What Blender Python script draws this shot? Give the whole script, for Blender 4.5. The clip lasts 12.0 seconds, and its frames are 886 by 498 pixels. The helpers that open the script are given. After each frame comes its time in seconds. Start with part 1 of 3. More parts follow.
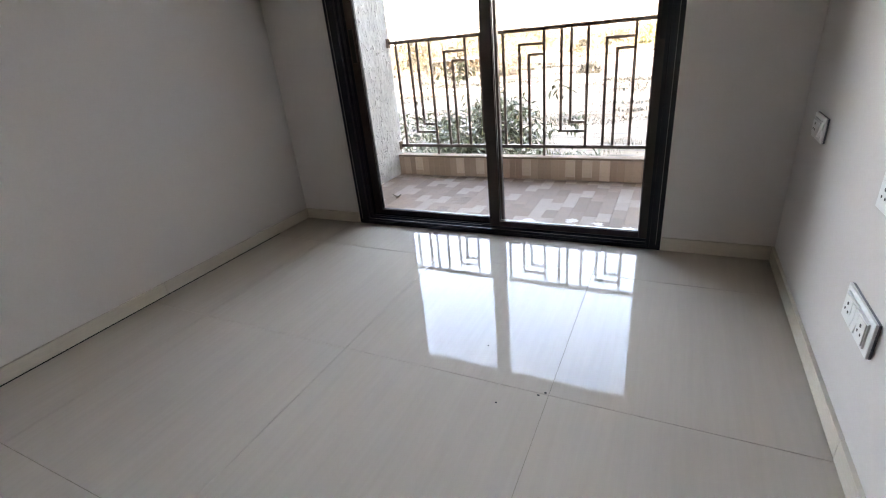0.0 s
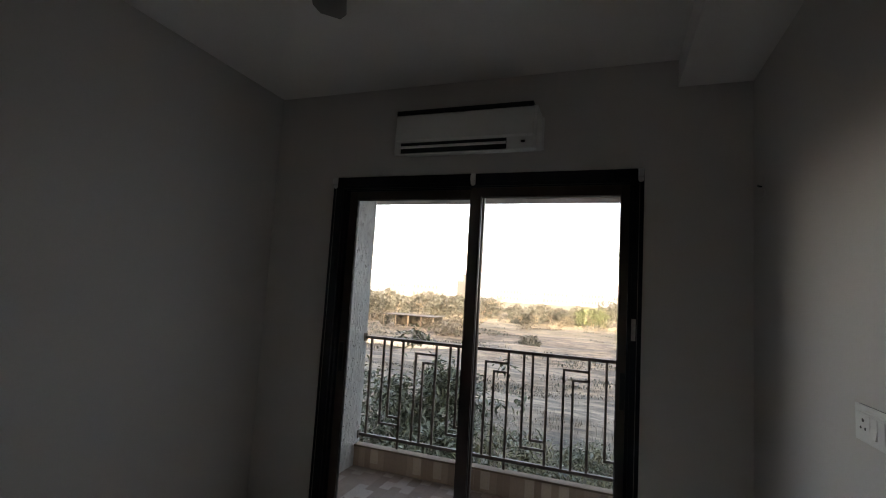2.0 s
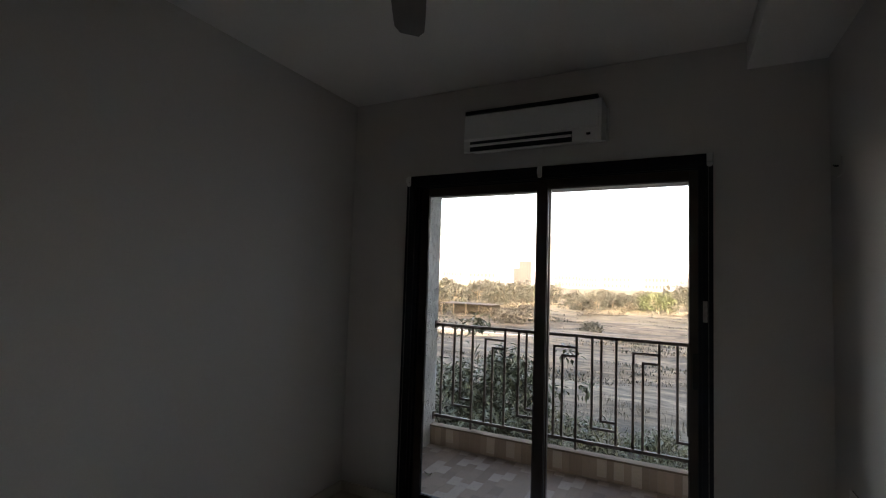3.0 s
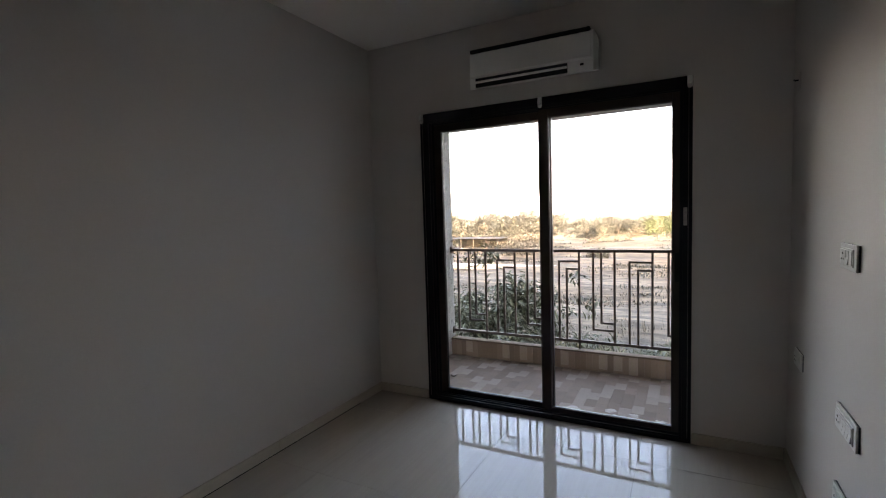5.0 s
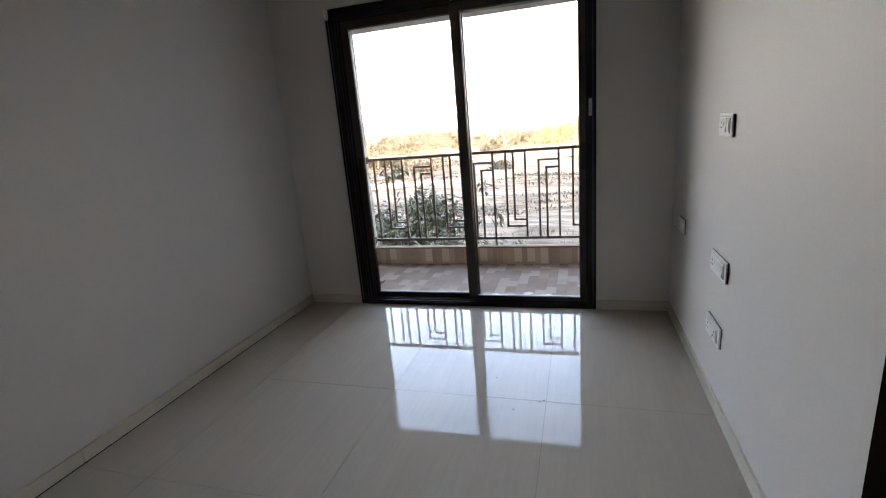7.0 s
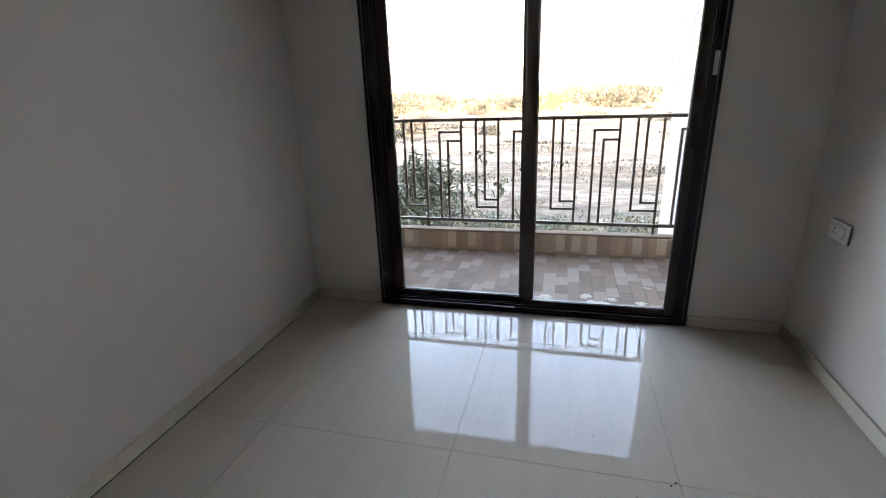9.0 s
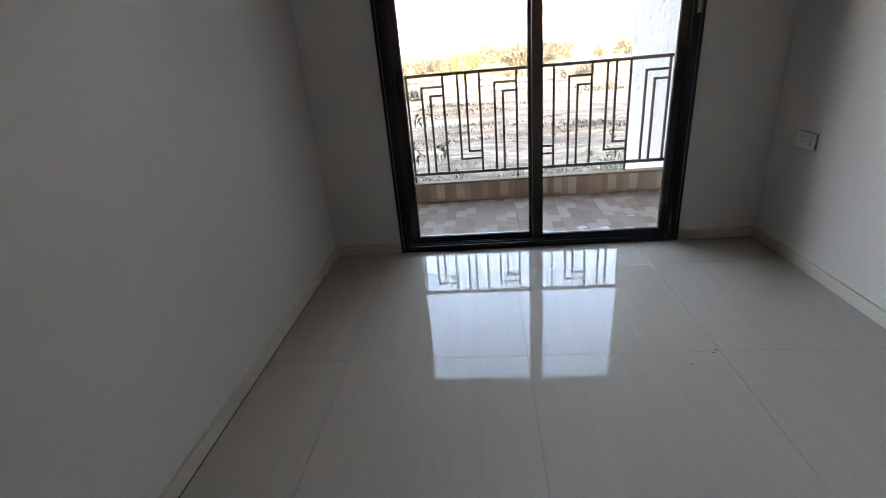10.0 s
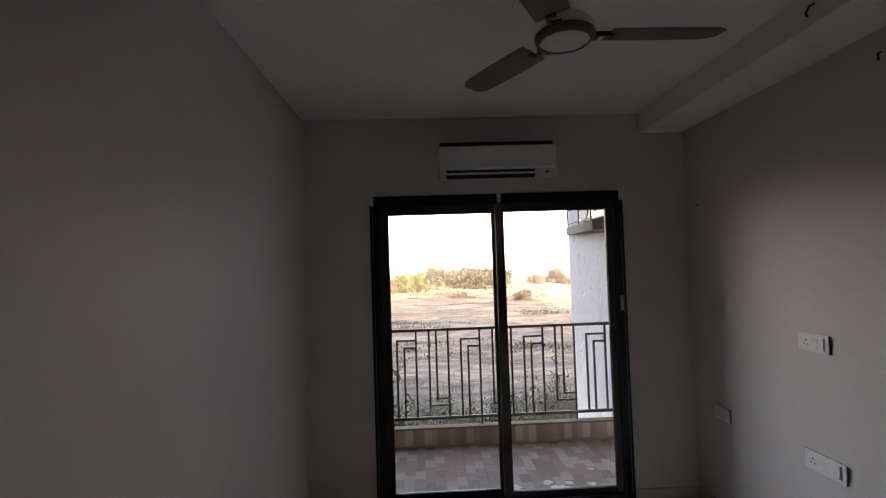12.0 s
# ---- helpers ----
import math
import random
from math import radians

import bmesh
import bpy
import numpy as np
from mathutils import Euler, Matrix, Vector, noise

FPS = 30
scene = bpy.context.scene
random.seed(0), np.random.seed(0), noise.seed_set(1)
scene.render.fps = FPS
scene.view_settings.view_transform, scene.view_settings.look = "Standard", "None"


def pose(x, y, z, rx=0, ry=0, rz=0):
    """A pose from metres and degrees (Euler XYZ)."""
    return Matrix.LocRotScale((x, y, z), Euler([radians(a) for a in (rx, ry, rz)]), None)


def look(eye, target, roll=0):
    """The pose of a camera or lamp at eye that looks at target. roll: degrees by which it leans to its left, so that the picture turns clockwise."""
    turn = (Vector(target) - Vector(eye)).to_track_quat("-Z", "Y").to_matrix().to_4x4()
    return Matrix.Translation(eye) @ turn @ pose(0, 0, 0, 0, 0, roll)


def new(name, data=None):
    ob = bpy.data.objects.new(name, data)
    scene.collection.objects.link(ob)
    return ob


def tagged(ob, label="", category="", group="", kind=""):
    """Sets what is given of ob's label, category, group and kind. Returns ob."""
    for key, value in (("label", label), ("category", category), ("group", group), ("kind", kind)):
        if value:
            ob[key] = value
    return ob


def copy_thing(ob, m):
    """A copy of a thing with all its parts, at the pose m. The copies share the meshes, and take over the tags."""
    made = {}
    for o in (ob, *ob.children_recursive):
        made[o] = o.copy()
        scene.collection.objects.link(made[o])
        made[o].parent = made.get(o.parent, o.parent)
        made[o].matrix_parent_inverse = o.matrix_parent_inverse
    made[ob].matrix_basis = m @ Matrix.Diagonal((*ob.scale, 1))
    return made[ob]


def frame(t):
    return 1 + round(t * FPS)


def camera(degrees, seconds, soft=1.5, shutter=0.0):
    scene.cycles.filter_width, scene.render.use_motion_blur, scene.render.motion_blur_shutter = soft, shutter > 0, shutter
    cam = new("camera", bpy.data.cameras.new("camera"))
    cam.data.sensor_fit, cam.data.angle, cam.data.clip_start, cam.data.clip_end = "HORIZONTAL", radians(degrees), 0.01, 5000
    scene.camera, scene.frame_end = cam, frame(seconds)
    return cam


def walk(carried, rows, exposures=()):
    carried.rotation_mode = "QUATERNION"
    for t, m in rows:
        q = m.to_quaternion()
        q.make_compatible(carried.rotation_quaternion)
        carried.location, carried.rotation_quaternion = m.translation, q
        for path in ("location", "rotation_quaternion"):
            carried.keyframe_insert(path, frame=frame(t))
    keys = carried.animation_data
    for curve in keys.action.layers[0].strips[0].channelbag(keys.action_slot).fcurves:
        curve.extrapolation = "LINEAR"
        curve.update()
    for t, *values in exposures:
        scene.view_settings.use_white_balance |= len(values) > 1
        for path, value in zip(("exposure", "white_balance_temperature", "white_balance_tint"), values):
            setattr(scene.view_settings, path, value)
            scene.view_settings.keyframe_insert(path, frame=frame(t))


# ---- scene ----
cam = camera(87.0, 12.0, soft=1.1)
walk(cam, [
    (0, pose(1.807, -2.341, 1.073, 65.35, 5.32, 25.16)),
    (0.5, pose(1.740, -2.489, 1.320, 69.16, 2.91, 20.48)),
    (1, pose(1.669, -2.527, 1.396, 77.64, 2.73, 15.05)),
    (1.5, pose(1.670, -2.392, 1.450, 88.36, 1.52, 14.75)),
    (2, pose(1.665, -2.482, 1.496, 95.24, -3.47, 19.87)),
    (2.5, pose(1.610, -2.515, 1.505, 94.43, -1.91, 25.99)),
    (2.7, pose(1.623, -2.570, 1.502, 93.88, -2.25, 26.72)),
    (4.3, pose(1.751, -3.125, 1.468, 90.86, 1.09, 26.74)),
    (4.5, pose(1.771, -3.066, 1.481, 88.39, 1.03, 27.17)),
    (5, pose(1.766, -3.086, 1.420, 85.84, 1.80, 27.40)),
    (5.5, pose(1.710, -3.052, 1.472, 81.44, 3.27, 26.40)),
    (6, pose(1.742, -3.160, 1.341, 75.97, 2.90, 19.59)),
    (6.5, pose(1.745, -3.234, 1.295, 75.20, 3.46, 15.83)),
    (6.7, pose(1.722, -3.255, 1.320, 75.38, 4.45, 15.94)),
    (8.3, pose(1.448, -2.565, 1.301, 72.89, 6.01, 12.36)),
    (8.5, pose(1.229, -2.485, 1.297, 70.49, 5.55, 10.25)),
    (9, pose(1.092, -2.572, 1.302, 70.96, 2.02, 13.96)),
    (9.5, pose(0.838, -2.723, 1.286, 66.25, 2.35, 14.75)),
    (10, pose(0.589, -2.884, 1.257, 66.65, 4.73, 4.04)),
    (10.5, pose(0.499, -3.022, 1.294, 67.19, 3.92, 1.82)),
    (11, pose(0.500, -3.154, 1.392, 72.97, 1.06, 2.48)),
    (11.5, pose(0.445, -3.187, 1.563, 83.18, 1.39, 0.41)),
    (12, pose(0.380, -3.277, 1.666, 92.14, 1.87, -2.15)),
], exposures=[
    (0, 5.66, 7950, 24), (0.5, 5.50, 7750, 23), (1, 5.22, 7800, 24), (1.5, 4.49, 7730, 23), (2, 3.63, 7730, 20),
    (2.5, 3.51, 7730, 20), (2.7, 3.51, 7730, 20), (4.3, 3.82, 7600, 19), (4.5, 3.89, 7600, 19), (5, 4.22, 7800, 24),
    (5.5, 4.77, 7800, 24), (6, 4.95, 7950, 24), (6.5, 4.87, 7800, 24), (8.3, 5.09, 7640, 22), (9, 5.07, 7640, 22),
    (10, 4.92, 7590, 21), (10.5, 5.03, 7590, 21), (11, 4.92, 7590, 21), (11.5, 4.41, 7890, 25), (12, 4.08, 7890, 29)])

# ---- light ----
world = bpy.data.worlds.new("sky")
scene.world = world
world.use_nodes = True
wn = world.node_tree.nodes
sky = wn.new("ShaderNodeTexSky")
sky.sky_type = "NISHITA"
sky.sun_disc = False
sky.sun_elevation = radians(15)
sky.sun_rotation = radians(164)
sky.dust_density = 4.5
sky.air_density = 1.0
bg = wn["Background"]
bg.inputs["Strength"].default_value = 0.15
world.node_tree.links.new(sky.outputs["Color"], bg.inputs["Color"])

sun_data = bpy.data.lights.new("sun", "SUN")
sun_data.energy = 2.4
sun_data.angle = radians(0.6)
sun_data.color = (1.0, 0.90, 0.77)
sun = new("sun", sun_data)
sun_az, sun_el = radians(164), radians(15)
sun_from = Vector((math.sin(sun_az) * math.cos(sun_el), math.cos(sun_az) * math.cos(sun_el), math.sin(sun_el)))
sun.matrix_world = look(sun_from * 50, (0, 0, 0))


# ---- materials ----
def mat(name, base, rough=0.5, metal=0.0, vary=0.15, scale=6.0, fine=60.0, bump=0.0, bump_scale=80.0, rnd=0.0,
        stretch=(1, 1, 1), spec=0.5, coat=0.0, rough_vary=0.0, deep=0.01, dents=None):
    m = bpy.data.materials.new(name)
    m.use_nodes = True
    nt = m.node_tree
    n, l = nt.nodes, nt.links
    b = n["Principled BSDF"]
    b.inputs["Roughness"].default_value = rough
    b.inputs["Metallic"].default_value = metal
    b.inputs["Specular IOR Level"].default_value = spec
    b.inputs["Coat Weight"].default_value = coat
    b.inputs["Coat Roughness"].default_value = 0.03
    tc = n.new("ShaderNodeTexCoord")
    mp = n.new("ShaderNodeMapping")
    mp.inputs["Scale"].default_value = stretch
    l.new(tc.outputs["Object"], mp.inputs["Vector"])
    big = n.new("ShaderNodeTexNoise")
    big.inputs["Scale"].default_value = scale
    big.inputs["Detail"].default_value = 4
    sm = n.new("ShaderNodeTexNoise")
    sm.inputs["Scale"].default_value = fine
    sm.inputs["Detail"].default_value = 3
    l.new(mp.outputs[0], big.inputs["Vector"])
    l.new(mp.outputs[0], sm.inputs["Vector"])
    add = n.new("ShaderNodeMath")
    add.operation = "MULTIPLY_ADD"
    add.inputs[1].default_value = 0.5
    l.new(sm.outputs["Fac"], add.inputs[0])
    half = n.new("ShaderNodeMath")
    half.operation = "MULTIPLY"
    half.inputs[1].default_value = 0.5
    l.new(big.outputs["Fac"], half.inputs[0])
    l.new(half.outputs[0], add.inputs[2])
    rng = n.new("ShaderNodeMapRange")
    rng.inputs["From Min"].default_value = 0.3
    rng.inputs["From Max"].default_value = 0.7
    rng.inputs["To Min"].default_value = 1 - vary
    rng.inputs["To Max"].default_value = 1 + vary
    l.new(add.outputs[0], rng.inputs["Value"])
    hsv = n.new("ShaderNodeHueSaturation")
    hsv.inputs["Color"].default_value = (*base, 1)
    val = rng.outputs[0]
    if rnd:
        oi = n.new("ShaderNodeObjectInfo")
        r2 = n.new("ShaderNodeMapRange")
        r2.inputs["To Min"].default_value = 1 - rnd
        r2.inputs["To Max"].default_value = 1 + rnd
        l.new(oi.outputs["Random"], r2.inputs["Value"])
        mul = n.new("ShaderNodeMath")
        mul.operation = "MULTIPLY"
        l.new(val, mul.inputs[0])
        l.new(r2.outputs[0], mul.inputs[1])
        val = mul.outputs[0]
    l.new(val, hsv.inputs["Value"])
    l.new(hsv.outputs[0], b.inputs["Base Color"])
    if rough_vary:
        rr = n.new("ShaderNodeMapRange")
        rr.inputs["From Min"].default_value = 0.3
        rr.inputs["From Max"].default_value = 0.7
        rr.inputs["To Min"].default_value = max(rough - rough_vary, 0)
        rr.inputs["To Max"].default_value = rough + rough_vary
        l.new(big.outputs["Fac"], rr.inputs["Value"])
        l.new(rr.outputs[0], b.inputs["Roughness"])
    if bump:
        bn = n.new("ShaderNodeTexNoise")
        bn.inputs["Scale"].default_value = bump_scale
        bn.inputs["Detail"].default_value = 5
        l.new(mp.outputs[0], bn.inputs["Vector"])
        bp = n.new("ShaderNodeBump")
        bp.inputs["Strength"].default_value = bump
        bp.inputs["Distance"].default_value = deep
        l.new(bn.outputs["Fac"], bp.inputs["Height"])
        if dents:        # sparse short pits pressed into the coat
            dn = n.new("ShaderNodeTexNoise")
            dn.inputs["Scale"].default_value = dents[0]
            dn.inputs["Detail"].default_value = 2
            l.new(mp.outputs[0], dn.inputs["Vector"])
            dr = n.new("ShaderNodeMapRange")
            dr.inputs["From Min"].default_value = dents[1]
            dr.inputs["From Max"].default_value = dents[1] + 0.06
            dr.inputs["To Max"].default_value = -2.2
            l.new(dn.outputs["Fac"], dr.inputs["Value"])
            ds = n.new("ShaderNodeMath")
            l.new(bn.outputs["Fac"], ds.inputs[0])
            l.new(dr.outputs[0], ds.inputs[1])
            l.new(ds.outputs[0], bp.inputs["Height"])
        l.new(bp.outputs[0], b.inputs["Normal"])
    return m


M_WALL = mat("wall_paint", (0.64, 0.606, 0.574), 0.55, vary=0.03, scale=1.5, fine=120, bump=0.06, bump_scale=140)
# one beige tone, darker than the walls, for the balcony slab and beam
M_SOFFIT = mat("soffit_beige", (0.36, 0.32, 0.30), 0.8, vary=0.08, scale=3, fine=60, bump=0.1)
M_CEIL = mat("ceiling_paint", (0.88, 0.85, 0.825), 0.7, vary=0.03, scale=1.2, fine=90, bump=0.05, bump_scale=120)
M_TILE = mat("polished_tile", (0.48, 0.417, 0.350), 0.004, vary=0.05, scale=1.1, fine=5, stretch=(12, 0.6, 1), rnd=0.015, spec=0.23)
M_JOINT = mat("tile_joint", (0.25, 0.22, 0.18), 0.8, vary=0.3, scale=10)
M_GAP = mat("open_joint", (0.045, 0.038, 0.030), 0.9, vary=0.3, scale=10)
M_SKIRT = mat("skirting_tile", (0.60, 0.545, 0.46), 0.25, vary=0.08, scale=3, fine=40, stretch=(1, 1, 8))
M_ALU = mat("bronze_aluminium", (0.012, 0.013, 0.020), 0.38, vary=0.15, scale=3, fine=200, spec=0.2, rough_vary=0.06)
# brown sash, its base lifted so the colour carries glare from the panes
M_SASH = mat("glare_brown_sash", (0.078, 0.060, 0.055), 0.40, vary=0.15, scale=3, fine=200, spec=0.25, rough_vary=0.06)
M_STRIP = mat("pale_gasket", (0.20, 0.20, 0.21), 0.6, vary=0.35, scale=40)
M_BLACK = mat("black_plastic", (0.012, 0.012, 0.013), 0.4, vary=0.1)
M_WHITE = mat("white_plastic", (0.80, 0.80, 0.78), 0.3, vary=0.03, scale=5)
M_FAN = mat("fan_paint", (0.21, 0.195, 0.185), 0.6, vary=0.04, scale=5, spec=0.25)
M_GREYP = mat("grey_plastic", (0.17, 0.17, 0.18), 0.5, vary=0.05)
M_TAG = mat("old_paper", (0.55, 0.54, 0.52), 0.8, vary=0.2, scale=30)
M_CHROME = mat("dark_chrome", (0.11, 0.085, 0.075), 0.3, metal=0.7, vary=0.1)
M_RED = mat("red_sticker", (0.55, 0.05, 0.04), 0.5, vary=0.1)
M_RAIL = mat("painted_steel", (0.12, 0.093, 0.072), 0.6, vary=0.25, scale=12, fine=150, rough_vary=0.1, spec=0.3)
M_PLASTER = mat("rough_plaster", (0.74, 0.735, 0.725), 0.85, vary=0.06, scale=5, fine=60, bump=0.7, bump_scale=30,
                stretch=(1, 1, 0.35), deep=0.012, dents=(34, 0.62))
# darker copy of rough_plaster; the side wall's shade is put into its colour
M_DIM_PLASTER = mat("dimmed_plaster", (0.54, 0.53, 0.50), 0.9, vary=0.22, scale=6, fine=38, bump=0.9, bump_scale=30,
                    stretch=(1, 1, 0.45), deep=0.02, dents=(30, 0.56))
M_COPING = mat("coping_stone", (0.22, 0.165, 0.12), 0.9, vary=0.15, scale=8, spec=0.15)
M_BROWN = mat("dark_laminate", (0.010, 0.0055, 0.0045), 0.75, vary=0.2, scale=3, fine=30, stretch=(1, 6, 0.5), spec=0.0)
M_CONC = mat("concrete", (0.36, 0.33, 0.29), 0.85, vary=0.2, scale=4, bump=0.2)
M_LEDGE = mat("dark_concrete", (0.17, 0.15, 0.125), 0.9, vary=0.3, scale=6, bump=0.2)
M_TIN = mat("weathered_roof_sheet", (0.085, 0.08, 0.078), 0.8, vary=0.3, scale=1.5, spec=0.2)
M_BUILD = mat("pale_facade", (0.095, 0.104, 0.118), 0.8, vary=0.06, scale=0.2)
M_TOWER = mat("grey_facade", (0.030, 0.030, 0.032), 0.85, vary=0.08, scale=0.2)
M_WIN = mat("dark_window", (0.012, 0.012, 0.014), 0.6, vary=0.1)
M_BARK = mat("bark", (0.20, 0.165, 0.125), 0.9, vary=0.3, scale=8, bump=0.4)
M_LEAF_D = mat("dark_leaf", (0.085, 0.090, 0.046), 0.5, vary=0.35, scale=1.5, fine=8)
M_WEED = mat("grey_green_weed", (0.125, 0.115, 0.058), 0.7, vary=0.4, scale=0.9, fine=6)
M_LEAF_O = mat("olive_leaf", (0.058, 0.060, 0.046), 0.6, vary=0.35, scale=0.5, fine=3, rnd=0.3)
M_LEAF_G = mat("yellow_green_leaf", (0.072, 0.088, 0.040), 0.6, vary=0.3, scale=0.5, fine=3)
M_DRY = mat("dry_scrub", (0.120, 0.105, 0.076), 0.8, vary=0.35, scale=0.7, fine=5)
M_ROAD = mat("pale_path", (0.48, 0.42, 0.34), 0.9, vary=0.08, scale=0.3)

def tone(name, c, rough=0.55, spec=0.4):
    return mat(name, c, rough, vary=0.12, scale=7, fine=70, rnd=0.05, rough_vary=0.1, spec=spec)


# glass: clear, with a real reflection
M_GLASS = bpy.data.materials.new("clear_glass")
M_GLASS.use_nodes = True
_g = M_GLASS.node_tree.nodes["Principled BSDF"]
_g.inputs["Base Color"].default_value = (0.97, 0.985, 0.98, 1)
_g.inputs["Transmission Weight"].default_value = 1.0
_g.inputs["Roughness"].default_value = 0.0
_g.inputs["IOR"].default_value = 1.02


# ---- mesh helpers ----
def mesh_of(name, bm, material):
    me = bpy.data.meshes.new(name)
    bm.normal_update()
    bm.to_mesh(me)
    bm.free()
    me.materials.append(material)
    return me


def part(name, bm, material, parent=None, label="", smooth=False):
    me = mesh_of(name, bm, material)
    if smooth:
        me.shade_smooth()
    ob = new(name, me)
    if parent is not None:
        ob.parent = parent
    if label:
        ob["label"] = label
    return ob


def thing(name, label, category, group="", kind="", at=(0, 0, 0)):
    ob = new(name)
    ob.empty_display_size = 0.1
    ob.location = at
    return tagged(ob, label, category, group, kind)


def box(bm, x0, x1, y0, y1, z0, z1, bevel=0.0):
    r = bmesh.ops.create_cube(bm, size=1.0, matrix=Matrix.LocRotScale(
        ((x0 + x1) / 2, (y0 + y1) / 2, (z0 + z1) / 2), None, (abs(x1 - x0), abs(y1 - y0), abs(z1 - z0))))
    if bevel:
        edges = {e for v in r["verts"] for e in v.link_edges}
        bmesh.ops.bevel(bm, geom=list(edges), offset=bevel, segments=2, affect="EDGES", profile=0.6)
    return bm


def boxes(*rows, bevel=0.0):
    bm = bmesh.new()
    for row in rows:
        box(bm, *row, bevel=bevel)
    return bm


def cyl(bm, p0, p1, r0, r1=None, seg=16):
    p0, p1 = Vector(p0), Vector(p1)
    d = p1 - p0
    m = Matrix.Translation((p0 + p1) / 2) @ d.to_track_quat("Z", "Y").to_matrix().to_4x4()
    bmesh.ops.create_cone(bm, cap_ends=True, segments=seg, radius1=r0, radius2=r0 if r1 is None else r1,
                          depth=d.length, matrix=m)
    return bm


def prism(profile, axis_from, axis_to, axis="x"):
    """A closed profile of (a, b) pairs drawn out along an axis."""
    bm = bmesh.new()
    ends = []
    for s in (axis_from, axis_to):
        row = []
        for a, b in profile:
            co = {"x": (s, a, b), "y": (a, s, b), "z": (a, b, s)}[axis]
            row.append(bm.verts.new(co))
        ends.append(row)
    n = len(profile)
    for i in range(n):
        bm.faces.new((ends[0][i], ends[0][(i + 1) % n], ends[1][(i + 1) % n], ends[1][i]))
    bm.faces.new(list(reversed(ends[0])))
    bm.faces.new(ends[1])
    bmesh.ops.recalc_face_normals(bm, faces=bm.faces)
    return bm


def lathe(profile, seg=32, at=(0, 0, 0)):
    bm = bmesh.new()
    rings = []
    for r, z in profile:
        rings.append([bm.verts.new((at[0] + r * math.cos(2 * math.pi * i / seg), at[1] + r * math.sin(2 * math.pi * i / seg),
                                    at[2] + z)) for i in range(seg)])
    for a, b in zip(rings, rings[1:]):
        for i in range(seg):
            bm.faces.new((a[i], a[(i + 1) % seg], b[(i + 1) % seg], b[i]))
    bm.faces.new(rings[0])
    bm.faces.new(rings[-1])
    bmesh.ops.recalc_face_normals(bm, faces=bm.faces)
    return bm


# ---- plan of the room ----
XL, XR, YB, ZC = -0.452, 2.268, -5.3, 2.720     # left wall, right wall, back wall, ceiling
DW, DH = 1.80, 2.173                            # balcony door
WT = 0.20                                       # wall thickness
BY = 1.328                                      # line of the railing
BZ = -0.052                                     # balcony floor
GZ = -6.5                                       # ground outside


def structure(name, bm, material, label):
    return tagged(part(name, bm, material), label, "", "", "structure")


structure("wall_north", boxes((XL - WT, 0, 0, WT, -0.2, 2.95), (DW, XR + WT, 0, WT, -0.2, 2.95),
                              (0, DW, 0, WT, DH, 2.95)), M_WALL,
          "off-white painted wall with the balcony door opening")
structure("wall_west", boxes((XL - WT, XL, YB - WT, 0, -0.2, 2.95)), M_WALL, "plain off-white painted side wall")
HY0, HY1, HH = -4.12, -3.205, 2.10               # doorway of the room
structure("wall_east", boxes((XR, XR + WT, HY1, 0, -0.2, 2.95), (XR, XR + WT, YB - WT, HY0, -0.2, 2.95),
                             (XR, XR + WT, HY0, HY1, HH, 2.95)), M_WALL, "off-white painted wall with switch plates")
structure("wall_south", boxes((XL, XR, YB - WT, YB, -0.2, 2.95)), M_WALL, "plain off-white painted back wall")
CX = XR + WT                                    # passage outside the doorway
structure("wall_passage", boxes((CX + 1.2, CX + 1.3, YB - WT, -1.0, -0.2, 2.7), (CX, CX + 1.2, -1.1, -1.0, -0.2, 2.7),
                                (CX, CX + 1.2, YB - WT, YB - WT + 0.1, -0.2, 2.7), (CX, CX + 1.2, YB - WT + 0.1, -1.1, 2.6, 2.7)), M_WALL,
          "plain painted walls of the unlit passage")
structure("floor_passage", boxes((XR, CX + 1.2, HY0, HY1, -0.2, -0.001), (CX, CX + 1.2, YB - WT + 0.1, HY0, -0.2, -0.001),
                                 (CX, CX + 1.2, HY1, -1.1, -0.2, -0.001)), M_SKIRT, "beige tile floor of the unlit passage")
structure("ceiling", boxes((XL, XR, YB, 0, ZC, 2.95)), M_CEIL, "flat white painted ceiling")
structure("ceiling_beam", boxes((1.945, XR, YB, 0, 2.578, ZC), bevel=0.004), M_CEIL,
          "white painted beam under the ceiling along the wall")
floor = structure("floor", boxes((XL, XR, YB, 0, -0.2, -0.004)), M_JOINT, "polished cream stone-look tile floor")

# skirting
structure("baseboard", boxes((XL, XL + 0.013, -1.105, 0, 0.003, 0.068), (XL, XL + 0.013, -1.965, -1.108, 0.003, 0.068), (XL, XL + 0.013, -3.2, -1.968, 0.003, 0.068),
                             (XL, XL + 0.013, YB, -3.203, 0.003, 0.068), bevel=0.002), M_SKIRT,
          "beige tile skirting along the wall")
structure("baseboard", boxes((XR - 0.013, XR, -1.18, 0, 0.002, 0.068), (XR - 0.013, XR, HY1, -1.183, 0.002, 0.068), (XR - 0.013, XR, YB, HY0, 0.002, 0.068), bevel=0.002), M_SKIRT,
          "beige tile skirting under the switch plates")
structure("baseboard", boxes((XL + 0.014, -0.004, -0.013, 0, 0.002, 0.068), (DW + 0.004, XR - 0.014, -0.013, 0, 0.002, 0.068),
                             bevel=0.002), M_SKIRT, "beige tile skirting beside the balcony door")
structure("baseboard", boxes((XL + 0.014, XR - 0.014, YB, YB + 0.013, 0.002, 0.068), bevel=0.002), M_SKIRT,
          "beige tile skirting along the back wall")


